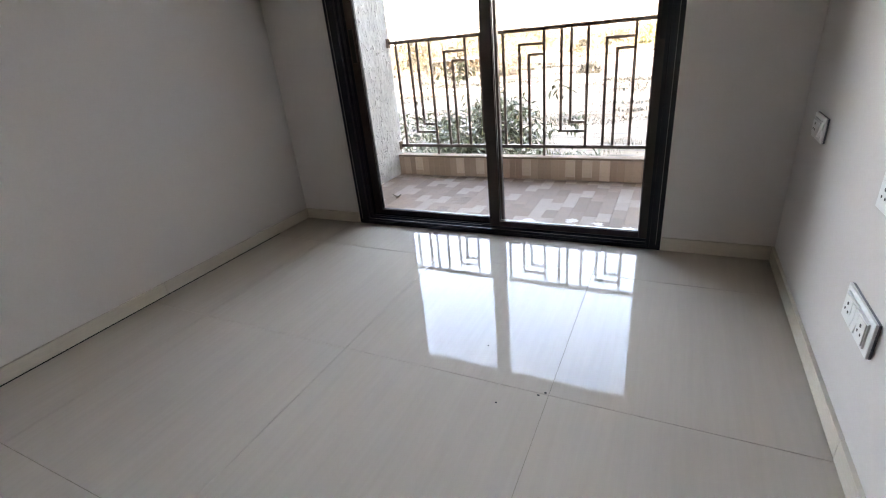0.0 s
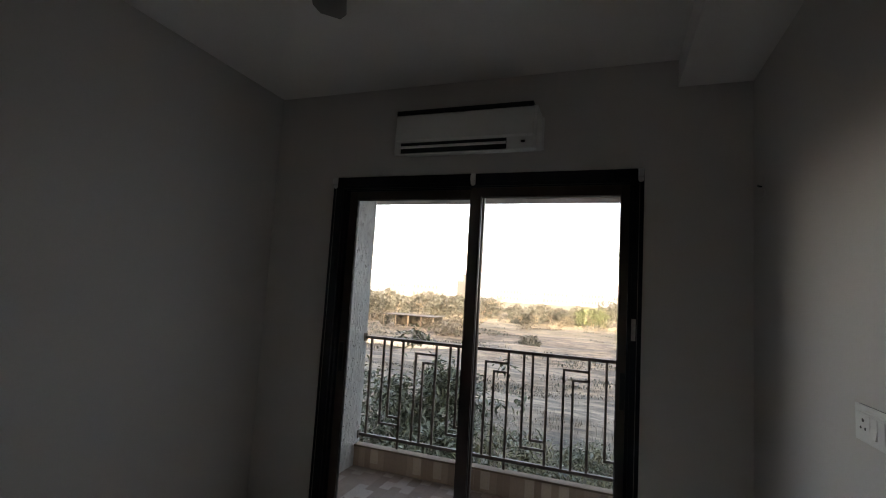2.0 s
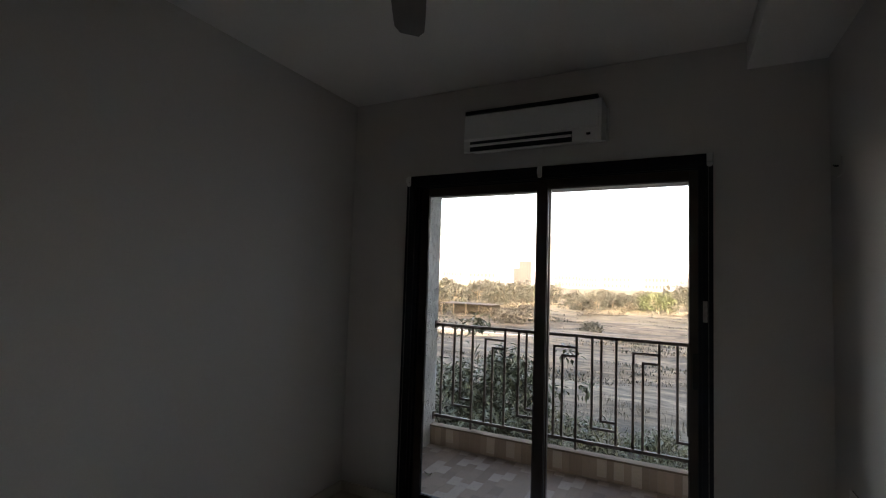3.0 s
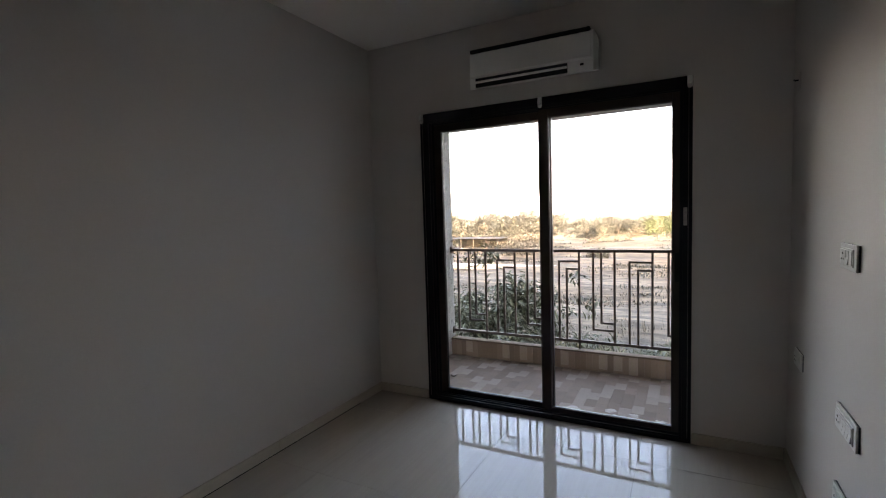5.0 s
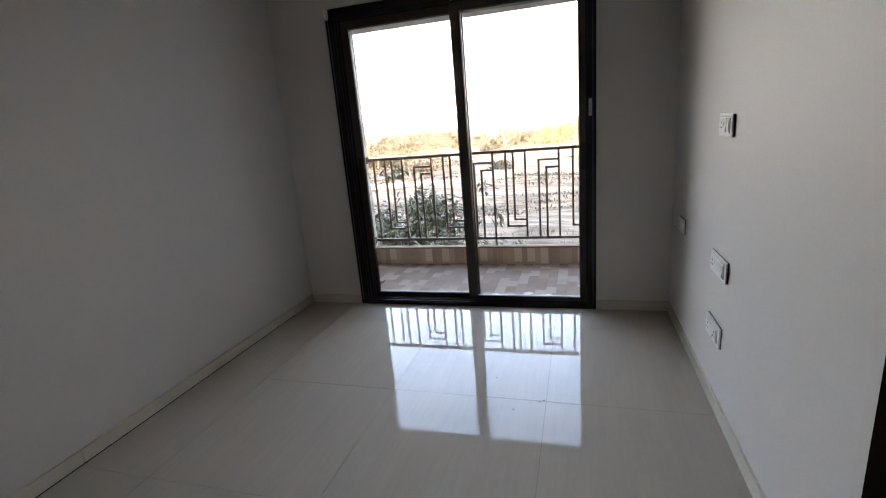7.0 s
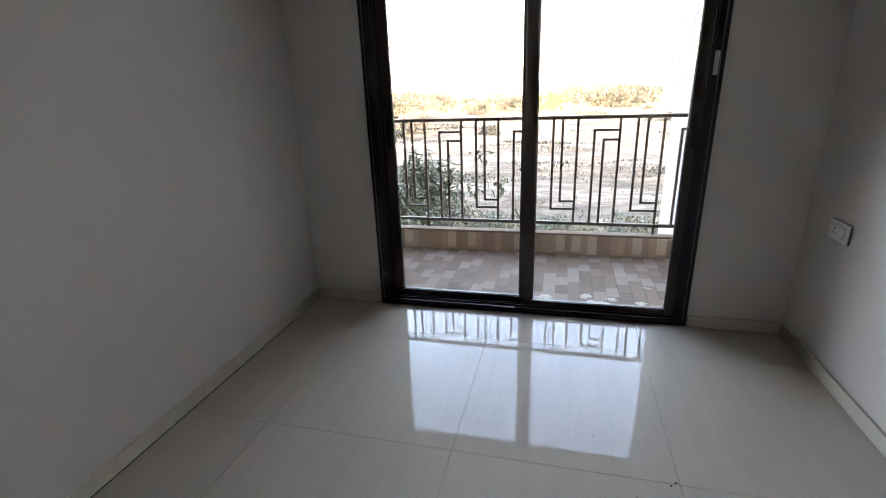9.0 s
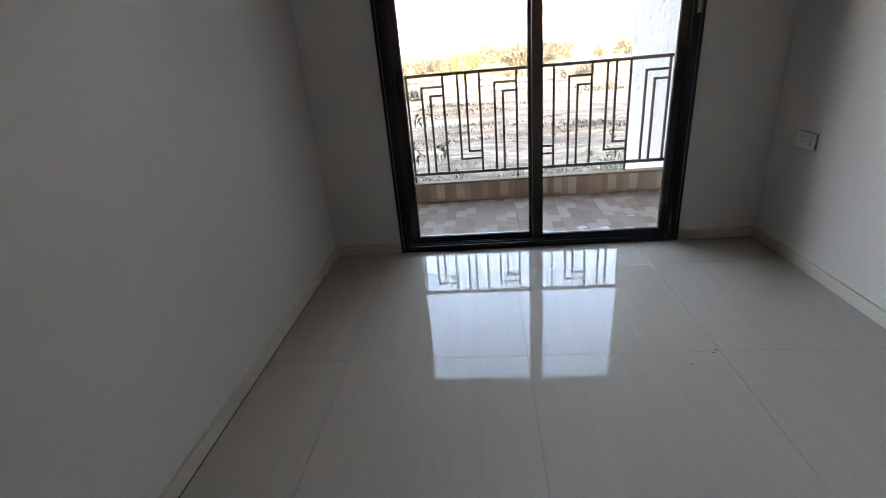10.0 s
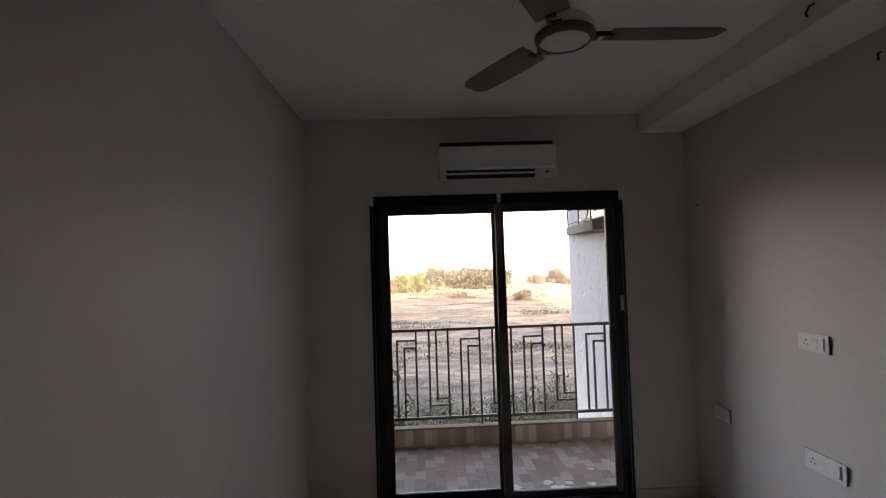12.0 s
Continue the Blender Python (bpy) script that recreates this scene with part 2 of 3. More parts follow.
structure("skirting_joint", boxes((XL, XL + 0.0138, YB, -0.3, 0.0, 0.0055)), M_GAP, "dark open joint under the skirting")

# ---- sliding balcony door ----
def sliding_door():
    d = thing("sliding_door", "dark bronze aluminium sliding glass balcony door, closed", "door")
    x0, x1 = 0.0005, DW - 0.0005
    for a, b, s in ((x0, x0 + 0.05, 1), (x1 - 0.05, x1, -1)):
        edge = b if s > 0 else a
        rows = [(a, b, -0.008, 0.135, 0.0, DH - 0.004)]
        for y in (-0.008, 0.033, 0.082, 0.125):
            rows.append((min(edge, edge + 0.016 * s), max(edge, edge + 0.016 * s), y, y + 0.009, 0.02, DH - 0.06))
        jamb = part("jamb", boxes(*rows, bevel=0.0015), M_ALU, d)
        cx = 0.021 if s > 0 else DW - 0.021
        part("weather_strip", boxes((cx - 0.0015, cx + 0.0015, -0.0105, -0.0075, 0.03, DH - 0.05)), M_STRIP, jamb, "thin pale weather strip")
    part("head", boxes((x0 + 0.05, x1 - 0.05, -0.008, 0.135, DH - 0.055, DH - 0.004),
                       *[(x0 + 0.05, x1 - 0.05, y, y + 0.009, DH - 0.075, DH - 0.055) for y in (-0.008, 0.033, 0.082, 0.125)],
                       bevel=0.0015), M_ALU, d)
    part("sill", boxes((x0 + 0.05, x1 - 0.05, -0.008, 0.135, 0.0, 0.02),
                       *[(x0 + 0.05, x1 - 0.05, y, y + 0.007, 0.02, 0.036) for y in (-0.006, 0.035, 0.060, 0.105, 0.127)],
                       bevel=0.001), M_ALU, d)
    for name, sx0, sx1, y, hx, gx1 in (("sash", 0.060, 0.956, 0.104, 0.090, 0.871), ("sash", 0.888, 1.750, 0.058, 1.722, 1.694)):
        gx0, gz0, gz1 = sx0 + 0.060, 0.066, 2.046
        t = 0.016
        s = part(name, boxes((sx0, gx0, y - t, y + t, 0.036, 2.102), (gx1, sx1, y - t, y + t, 0.036, 2.102),
                             (gx0, gx1, y - t, y + t, 0.036, gz0), (gx0, gx1, y - t, y + t, gz1, 2.102), bevel=0.003),
                 M_SASH, d)
        part("gasket", boxes((gx0, gx0 + 0.004, y - 0.008, y + 0.008, gz0, gz1), (gx1 - 0.004, gx1, y - 0.008, y + 0.008, gz0, gz1),
                             (gx0, gx1, y - 0.008, y + 0.008, gz0, gz0 + 0.004), (gx0, gx1, y - 0.008, y + 0.008, gz1 - 0.004, gz1)),
             M_BLACK, s)
        pane = part("pane", boxes((gx0 + 0.003, gx1 - 0.003, y - 0.003, y + 0.003, gz0 + 0.003, gz1 - 0.003)), M_GLASS, s)
        pane.visible_shadow = False
        part("handle", boxes((hx - 0.014, hx + 0.014, y - t - 0.006, y - t + 0.002, 0.97, 1.15), bevel=0.004), M_BLACK, s,
             "black recessed pull handle")
    part("label_tag", boxes((x1 - 0.046, x1 - 0.026, -0.0105, -0.0085, 1.315, 1.42)), M_TAG, d, "small pale paper tag")
    return d


sliding_door()


def curtain_clip(x):
    c = thing("curtain_clip", "white plastic bracket at the top of the door frame", "bracket", "curtain brackets", at=(x, 0, 2.14))
    bm = boxes((-0.014, 0.014, -0.014, -0.009, -0.026, 0.030), bevel=0.002)
    cyl(bm, (0, -0.009, -0.026), (0, -0.014, -0.026), 0.014, seg=20)
    part("plate", bm, M_WHITE, c)
    part("hook", boxes((-0.011, 0.011, -0.030, -0.014, -0.018, -0.012), (-0.011, 0.011, -0.034, -0.029, -0.018, 0.016), bevel=0.002), M_WHITE, c)
    return c


for cx in (0.016, 0.912, 1.784):
    curtain_clip(cx)


# ---- air conditioner above the door ----
def air_conditioner():
    a = thing("air_conditioner", "white wall-mounted split air conditioner above the door", "air conditioner")
    x0, x1, z0, z1 = 0.498, 1.283, 2.238, 2.489
    prof = [(-0.001, z0 + 0.046), (-0.001, z1 - 0.012), (-0.165, z1 - 0.012), (-0.185, z1 - 0.03), (-0.192, z0 + 0.07),
            (-0.190, z0 + 0.008), (-0.182, z0), (-0.05, z0 + 0.040)]
    part("body", prism(prof, x0, x1, "x"), M_WHITE, a)
    part("front_panel", prism([(-0.166, z1 - 0.026), (-0.190, z1 - 0.028), (-0.199, z0 + 0.080), (-0.192, z0 + 0.068), (-0.172, z0 + 0.068)],
                              x0 + 0.004, x1 - 0.014, "x"), M_WHITE, a)
    part("top_grille", boxes((x0 + 0.002, x1 - 0.02, -0.188, -0.02, z1 - 0.018, z1 + 0.002),
                             *[(x0 + 0.02 + i * 0.03, x0 + 0.028 + i * 0.03, -0.18, -0.03, z1 + 0.002, z1 + 0.005) for i in range(24)]),
         M_BLACK, a, "dark intake grille")
    part("outlet", prism([(-0.1955, z0 + 0.064), (-0.1925, z0 + 0.006), (-0.17, z0 + 0.007), (-0.17, z0 + 0.064)], x0 + 0.040, x1 - 0.150, "x"), M_BLACK, a)
    for zz in (z0 + 0.032,):
        part("louvre", prism([(-0.1935, zz), (-0.1985, zz + 0.006), (-0.1985, zz + 0.014), (-0.1935, zz + 0.013)],
                             x0 + 0.036, x1 - 0.152, "x"), M_WHITE, a)
    part("lower_lip", prism([(-0.1885, z0 - 0.002), (-0.1945, z0 + 0.001), (-0.1935, z0 + 0.0055), (-0.186, z0 + 0.0055)], x0 + 0.030, x1 - 0.146, "x"), M_WHITE, a)
    part("display", boxes((x1 - 0.075, x1 - 0.055, -0.1955, -0.1885, z0 + 0.036, z0 + 0.048)), M_BLACK, a, "small dark display")
    part("mounting_plate", boxes((x0 - 0.008, x1 + 0.012, -0.006, -0.0005, z0 + 0.05, z1 - 0.02)), M_WHITE, a)


air_conditioner()


# ---- ceiling fan ----
def ceiling_fan():
    hx, hy, hz = 0.927, -1.577, 2.515
    f = thing("ceiling_fan", "white three-blade ceiling fan with brown trim, at rest", "ceiling fan", at=(hx, hy, hz))
    part("canopy", lathe([(0.012, 0.215), (0.055, 0.213), (0.065, 0.19), (0.05, 0.165), (0.02, 0.15)], 28), M_WHITE, f, smooth=True)
    bm = bmesh.new()
    part("rod", cyl(bm, (0, 0, 0.05), (0, 0, 0.2), 0.012), M_WHITE, f)
    part("motor", lathe([(0.03, 0.065), (0.085, 0.055), (0.108, 0.03), (0.108, 0.0), (0.09, -0.022), (0.06, -0.034), (0.01, -0.038)], 40), M_WHITE, f, smooth=True)
    part("trim_ring", lathe([(0.1085, 0.004), (0.112, 0.000), (0.111, -0.010), (0.098, -0.026), (0.091, -0.026), (0.094, -0.019), (0.104, -0.004)], 40), M_CHROME, f, "brown metallic trim ring", smooth=True)
    part("sticker", boxes((-0.055, -0.025, 0.083, 0.101, -0.0275, -0.0245)), M_RED, f, "red sticker")
    for k in range(3):
        a = radians(120.0 + 120 * k)
        rot = Matrix.Rotation(a, 4, "Z")
        bm = boxes((0.112, 0.182, -0.026, -0.012, -0.012, 0.004), (0.112, 0.128, -0.026, 0.020, -0.012, 0.004),
                   (0.168, 0.184, -0.026, 0.014, -0.012, 0.004), (0.096, 0.116, -0.010, 0.010, -0.008, 0.003), bevel=0.004)
        bmesh.ops.transform(bm, matrix=rot, verts=bm.verts)
        part("blade_arm", bm, M_CHROME, f)
        bm = bmesh.new()
        top, bot = [], []
        n = 10
        for i in range(n + 1):
            s = i / n
            r = 0.165 + 0.435 * s
            w = 0.060 + 0.006 * math.sin(math.pi * s) - (0.022 if i == n else 0)
            tilt = 0.16
            for sgn, arr in ((1, top), (-1, bot)):
                arr.append((r, sgn * w, sgn * w * tilt))
        vs = [bm.verts.new(p) for p in top] + [bm.verts.new(p) for p in reversed(bot)]
        face = bm.faces.new(vs)
        ext = bmesh.ops.extrude_face_region(bm, geom=[face])
        bmesh.ops.translate(bm, vec=(0, 0, 0.005), verts=[v for v in ext["geom"] if isinstance(v, bmesh.types.BMVert)])
        bmesh.ops.recalc_face_normals(bm, faces=bm.faces)
        bmesh.ops.transform(bm, matrix=rot, verts=bm.verts)
        part("blade", bm, M_FAN, f)


ceiling_fan()


# ---- switch plates on the right wall ----
def switch_plate(name, label, y_far, y_near, z0, z1, modules):
    """modules: letters from the far end, s a socket, w a switch, b a blank."""
    p = thing(name, label, "switch plate", "wall switch plates", at=(XR, 0, 0))
    th = 0.012
    part("plate", boxes((-th, -th + 0.007, y_near, y_far, z0, z1), bevel=0.003), M_WHITE, p)
    # solid grey rim: the plate's shadow on the wall is built into its colour
    part("shadow_rim", boxes((-th + 0.007, 0.0, y_near + 0.001, y_far - 0.001, z0 + 0.001, z1 - 0.001)), M_GREYP, p, "dark grey rim standing in for the shadow of the plate")
    m = 0.020
    a0, a1 = y_far - m - 0.006, y_near + m + 0.006
    part("module_frame", boxes((-th - 0.004, -th + 0.001, a1 - 0.004, a0 + 0.004, z0 + m - 0.006, z1 - m + 0.006), bevel=0.0015), M_WHITE, p)
    total = sum(2 if c == "s" else 1 for c in modules)
    step = (a0 - a1) / total
    y = a0
    zc = (z0 + z1) / 2
    for c in modules:
        w = step * (2 if c == "s" else 1)
        ym = y - w / 2
        if c == "s":
            s = part("socket", boxes((-th - 0.007, -th - 0.003, y - w + 0.001, y - 0.001, z0 + m - 0.001, z1 - m + 0.001), bevel=0.001), M_WHITE, p)
            bm = bmesh.new()
            for dy, dz, r in ((0, 0.011, 0.0046), (-0.011, -0.008, 0.0036), (0.011, -0.008, 0.0036)):
                cyl(bm, (-th - 0.0078, ym + dy, zc + dz), (-th - 0.005, ym + dy, zc + dz), r, seg=12)
            part("pin_holes", bm, M_BLACK, s, "dark socket holes")
        else:
            ang = 0.004 if c == "w" else 0.0
            bm = prism([(-th - 0.003, z0 + m), (-th - 0.006 - ang, z0 + m), (-th - 0.006, zc), (-th - 0.006 - ang * 0.2, z1 - m), (-th - 0.003, z1 - m)],
                       y - w + 0.001, y - 0.001, "y")
            part("switch" if c == "w" else "blank", bm, M_WHITE, p)
        y -= w


switch_plate("switch_plate", "white switch plate with one socket and one switch", -0.960, -1.140, 1.190, 1.279, "swb")
switch_plate("switch_plate", "long white switch plate with a socket and four switches", -0.962, -1.193, 0.608, 0.699, "swwww")
switch_plate("switch_plate", "long white switch plate with two sockets near the skirting", -0.955, -1.163, 0.302, 0.397, "swws")
switch_plate("switch_plate", "small white switch plate near the balcony door", -0.228, -0.378, 0.618, 0.702, "sw")


def loose_wire(label, pts, r=0.004):
    w = thing("loose_wire", label, "cable")
    bm = bmesh.new()
    for a, b in zip(pts, pts[1:]):
        cyl(bm, a, b, r, seg=8)
    part("wire", bm, M_BLACK, w)
    return w


part("cover", boxes((XR - 0.006, XR, -0.175, -0.105, 1.99, 2.07), bevel=0.002), M_WALL,
     loose_wire("short cable stub from a small cover on the wall", [(XR, -0.14, 2.035), (XR - 0.02, -0.15, 2.034), (XR - 0.03, -0.18, 2.03), (XR - 0.028, -0.20, 2.022)]))
loose_wire("dark wire ends hanging at the beam", [(1.945, -1.53, 2.655), (1.925, -1.53, 2.645), (1.915, -1.52, 2.62), (1.93, -1.51, 2.612)])
loose_wire("dark cable end at the wall", [(XR, -1.47, 2.485), (XR - 0.02, -1.475, 2.475), (XR - 0.025, -1.48, 2.445)])


# ---- room door, folded back against the right wall ----
def room_door():
    d = thing("room_door", "dark brown laminate door leaf standing open against the wall", "door")
    y0, y1 = -2.265, -3.190
    part("leaf", boxes((XR - 0.044, XR - 0.014, y1, y0 - 0.004, 0.003, 2.09), bevel=0.0015), M_BROWN, d)
    part("edge_band", boxes((XR - 0.0435, XR - 0.0145, y0 - 0.004, y0, 0.003, 2.09)), M_BROWN, d)
    for z in (0.25, 1.05, 1.85):
        part("hinge", boxes((XR - 0.014, XR - 0.002, y1 - 0.012, y1 + 0.05, z - 0.05, z + 0.05), bevel=0.002), M_CHROME, d)


room_door()

# ---- balcony ----
BX0, BX1 = -0.43, 2.36
balcony = structure("balcony_floor", boxes((BX0, BX1, WT, 1.345, -0.2, BZ - 0.004), (0, DW, 0, WT, -0.2, -0.001)), tone("tile_base", (0.30, 0.22, 0.17)), "balcony floor of small brown and beige tiles")
structure("balcony_side_wall", boxes((XL - WT, BX0, WT, 1.35, -0.2, 2.95)), M_DIM_PLASTER, "rough white plastered side wall of the balcony")
structure("balcony_end_wall", boxes((BX1, BX1 + 0.2, WT, 1.34, -0.2, 2.62)), M_PLASTER, "rough white plastered end wall of the balcony")
structure("balcony_ceiling", boxes((BX0, BX1 - 0.001, WT, 1.505, 2.62, 2.95), (BX0, 1.90, 1.30, 1.505, 2.298, 2.62), (-3.5, BX0, 1.352, 1.505, 2.298, 2.95)), M_SOFFIT, "dull beige slab and edge beam over the balcony")
parapet = structure("parapet", boxes((BX0, BX1, 1.268, 1.340, BZ - 0.004, 0.107)), M_CONC, "low balcony kerb faced with upright tile strips")
structure("coping", boxes((BX0, BX1, 1.257, 1.345, 0.1075, 0.124), bevel=0.003), M_COPING, "pale stone coping under the railing")


def railing():
    r = thing("balcony_railing", "brown painted steel railing with square maze pattern", "railing")
    b = 0.0095

    def bar(name, x0, x1, z0, z1, dy=0.0):
        part(name, boxes((x0, x1, BY - b + dy, BY + b - dy, z0, z1), bevel=0.002), M_RAIL, r)

    low, high = 0.210, 1.036
    part("top_rail", boxes((BX0 + 0.001, BX1 - 0.001, BY - 0.020, BY + 0.016, high, 1.063), bevel=0.004), M_RAIL, r)
    part("bottom_rail", boxes((BX0 + 0.001, BX1 - 0.001, BY - 0.014, BY + 0.014, 0.184, low), bevel=0.003), M_RAIL, r)
    part("end_flange", boxes((BX0 + 0.001, BX0 + 0.012, BY - 0.035, BY + 0.021, 1.014, 1.085), bevel=0.002), M_RAIL, r)
    part("end_flange", boxes((BX0 + 0.001, BX0 + 0.012, BY - 0.030, BY + 0.021, 0.162, 0.232), bevel=0.002), M_RAIL, r)
    step, wide, slim = 0.3122, 0.186, 0.115
    for i in range(-1, 8):
        x = -0.049 + step * i
        bar("post", x - b, x + b, low, high)
        if i < 0:
            continue
        if i % 2:    # arch that opens downwards
            bar("bar", x - wide - b, x - wide + b, low, 0.948)
            bar("bar", x - slim - b, x - slim + b, low, 0.876)
            bar("cross_bar", x - wide - b, x - b, 0.941, 0.960, 0.001)
            bar("cross_bar", x - slim - b, x - b, 0.869, 0.888, 0.001)
        else:        # hook that opens upwards
            bar("bar", x - wide - b, x - wide + b, 0.318, high)
            bar("bar", x - slim - b, x - slim + b, 0.384, high)
            bar("cross_bar", x - wide - b, x - b, 0.308, 0.327, 0.001)
            bar("cross_bar", x - slim - b, x - b, 0.374, 0.393, 0.001)
    for i in (0, 3, 6):
        x = -0.049 + step * i
        bar("leg", x - b, x + b, 0.124, 0.184)


railing()


# ---- neighbouring wall and its outdoor unit ----
structure("neighbour_wall", prism([(1.95, 1.76), (2.19, 1.350), (4.6, 1.350), (4.6, 1.86), (2.04, 1.86)], GZ - 0.2, 6.0, "z"), M_PLASTER,
          "rough white plastered wall of the same building")
structure("ledge", prism([(1.925, 0.95), (2.358, 0.95), (2.358, 1.348), (2.18, 1.348), (1.925, 1.75)], 1.960, 2.040, "z"), M_LEDGE,
          "grey concrete ledge with an outdoor unit")


def outdoor_unit():
    u = thing("outdoor_unit", "white outdoor air-conditioner unit behind a metal guard", "air conditioner", at=(1.965, 0.11, 2.040))
    part("casing", boxes((0.03, 0.26, 0.62, 1.46, 0.03, 0.58), bevel=0.012), M_WHITE, u)
    bm = bmesh.new()
    cyl(bm, (0.022, 1.27, 0.195), (0.032, 1.27, 0.195), 0.160, seg=40)
    fan = part("fan_grille", bm, M_BLACK, u, "round dark fan grille")
    for k in range(9):
        z = 0.055 + k * 0.035
        half = math.sqrt(max(0.0, 0.155 ** 2 - (z - 0.195) ** 2))
        part("grille_wire", boxes((0.017, 0.021, 1.27 - half, 1.27 + half, z - 0.002, z + 0.002)), M_GREYP, fan)
    part("badge", boxes((0.024, 0.031, 0.88, 0.98, 0.10, 0.22)), M_GREYP, u)
    for y in (0.72, 1.26):
        part("foot", boxes((0.05, 0.24, y, y + 0.04, 0.0, 0.03)), M_GREYP, u)


outdoor_unit()


def guard_rail():
    g = thing("guard_rail", "thin dark steel guard round the outdoor unit", "railing", at=(1.927, 0.14, 2.040))
    for z in (0.03, 0.17, 0.31, 0.45):
        part("bar", boxes((0.005, 0.013, 0.86, 1.59, z, z + 0.008)), M_RAIL, g)
    for y in (0.87, 1.22, 1.575):
        part("upright", boxes((0.003, 0.015, y, y + 0.010, 0.0, 0.62)), M_RAIL, g)


guard_rail()

structure("facade", boxes((-34, XL - WT - 0.002, 0, WT, GZ - 1, 22.0), (XR + WT + 0.002, 44, 0, WT, GZ - 1, 22.0),
                          (XL - WT, XR + WT, 0, WT, 2.952, 22.0), (XL - WT, XR + WT, 0, WT, GZ - 1, -0.202)), M_PLASTER,
          "plain plastered face of the tall apartment building")

# unseen block, added to hold back sky light that would reach wall_west
structure("light_blocker", boxes((8.0, 9.0, WT, 18, GZ - 1, 22.0)), M_DIM_PLASTER, "unseen block added to cut skylight on the west wall")

# ---- outside: ground ----
def rise(y):
    """The land climbs gently away from the building."""
    return 0.023 * min(260.0, max(0.0, y - 20.0))


def ground_height(x, y):
    near = max(0.0, min(1.0, (y - 12) / 20)) * max(0.0, 1 - abs(x) / 130) * max(0.0, min(1, (175 - y) / 30))
    return GZ + rise(y) + noise.fractal(Vector((x * 0.06, y * 0.16, 3.1)), 1.0, 2.0, 5) * 0.75 * near


def ground():
    n = 120
    xs = np.concatenate([np.linspace(-2500, -130, 14), np.linspace(-120, 120, n), np.linspace(130, 2500, 14)])
    ys = np.concatenate([[-2500, -1200, -500, -200, -60], np.linspace(-20, 170, n), np.linspace(180, 2500, 16)])
    verts, faces = [], []
    for y in ys:
        for x in xs:
            verts.append((float(x), float(y), ground_height(float(x), float(y))))
    w = len(xs)
    for j in range(len(ys) - 1):
        for i in range(w - 1):
            a = j * w + i
            faces.append((a, a + 1, a + w + 1, a + w))
    me = bpy.data.meshes.new("ground")
    me.from_pydata(verts, [], faces)
    me.shade_smooth()
    m = bpy.data.materials.new("dry_field")
    m.use_nodes = True
    nt = m.node_tree
    nn, l = nt.nodes, nt.links
    b = nn["Principled BSDF"]
    b.inputs["Roughness"].default_value = 0.95
    tc = nn.new("ShaderNodeTexCoord")
    mp = nn.new("ShaderNodeMapping")
    mp.inputs["Scale"].default_value = (0.13, 0.5, 1)
    l.new(tc.outputs["Object"], mp.inputs["Vector"])
    n1 = nn.new("ShaderNodeTexNoise")
    n1.inputs["Scale"].default_value = 1.0
    n1.inputs["Detail"].default_value = 8
    n1.inputs["Roughness"].default_value = 0.65
    l.new(mp.outputs[0], n1.inputs["Vector"])
    r = nn.new("ShaderNodeValToRGB")
    r.color_ramp.elements[0].position, r.color_ramp.elements[0].color = 0.33, (0.032, 0.028, 0.021, 1)
    r.color_ramp.elements[1].position, r.color_ramp.elements[1].color = 0.62, (0.200, 0.157, 0.105, 1)
    e = r.color_ramp.elements.new(0.47)
    e.color = (0.107, 0.085, 0.056, 1)
    l.new(n1.outputs["Fac"], r.inputs[0])
    # clods and patches of dark stubble
    mp3 = nn.new("ShaderNodeMapping")
    mp3.inputs["Scale"].default_value = (0.42, 1.5, 1)
    l.new(tc.outputs["Object"], mp3.inputs["Vector"])
    n3 = nn.new("ShaderNodeTexNoise")
    n3.inputs["Scale"].default_value = 1.0
    n3.inputs["Detail"].default_value = 9
    n3.inputs["Roughness"].default_value = 0.75
    n3.inputs["Distortion"].default_value = 0.6
    l.new(mp3.outputs[0], n3.inputs["Vector"])
    r3 = nn.new("ShaderNodeMapRange")
    r3.inputs["From Min"].default_value, r3.inputs["From Max"].default_value = 0.43, 0.55
    r3.inputs["To Min"].default_value, r3.inputs["To Max"].default_value = 0.40, 1.04
    l.new(n3.outputs["Fac"], r3.inputs["Value"])
    clod = nn.new("ShaderNodeVectorMath")
    clod.operation = "SCALE"
    l.new(r.outputs[0], clod.inputs[0])
    l.new(r3.outputs[0], clod.inputs["Scale"])
    # far dry grass, more golden
    sep = nn.new("ShaderNodeSeparateXYZ")
    l.new(tc.outputs["Object"], sep.inputs[0])
    far = nn.new("ShaderNodeMapRange")
    far.inputs["From Min"].default_value, far.inputs["From Max"].default_value = 88, 97
    n2 = nn.new("ShaderNodeTexNoise")
    n2.inputs["Scale"].default_value = 0.02
    wob = nn.new("ShaderNodeMath")
    wob.operation = "MULTIPLY_ADD"
    wob.inputs[1].default_value = 24
    l.new(tc.outputs["Object"], n2.inputs["Vector"])
    l.new(n2.outputs["Fac"], wob.inputs[0])
    l.new(sep.outputs["Y"], wob.inputs[2])
    l.new(wob.outputs[0], far.inputs["Value"])
    mix = nn.new("ShaderNodeMixRGB")
    l.new(far.outputs[0], mix.inputs["Fac"])
    l.new(clod.outputs[0], mix.inputs["Color1"])
    r2 = nn.new("ShaderNodeValToRGB")
    r2.color_ramp.elements[0].position, r2.color_ramp.elements[0].color = 0.35, (0.069, 0.060, 0.039, 1)
    r2.color_ramp.elements[1].position, r2.color_ramp.elements[1].color = 0.65, (0.162, 0.136, 0.089, 1)
    l.new(n1.outputs["Fac"], r2.inputs[0])
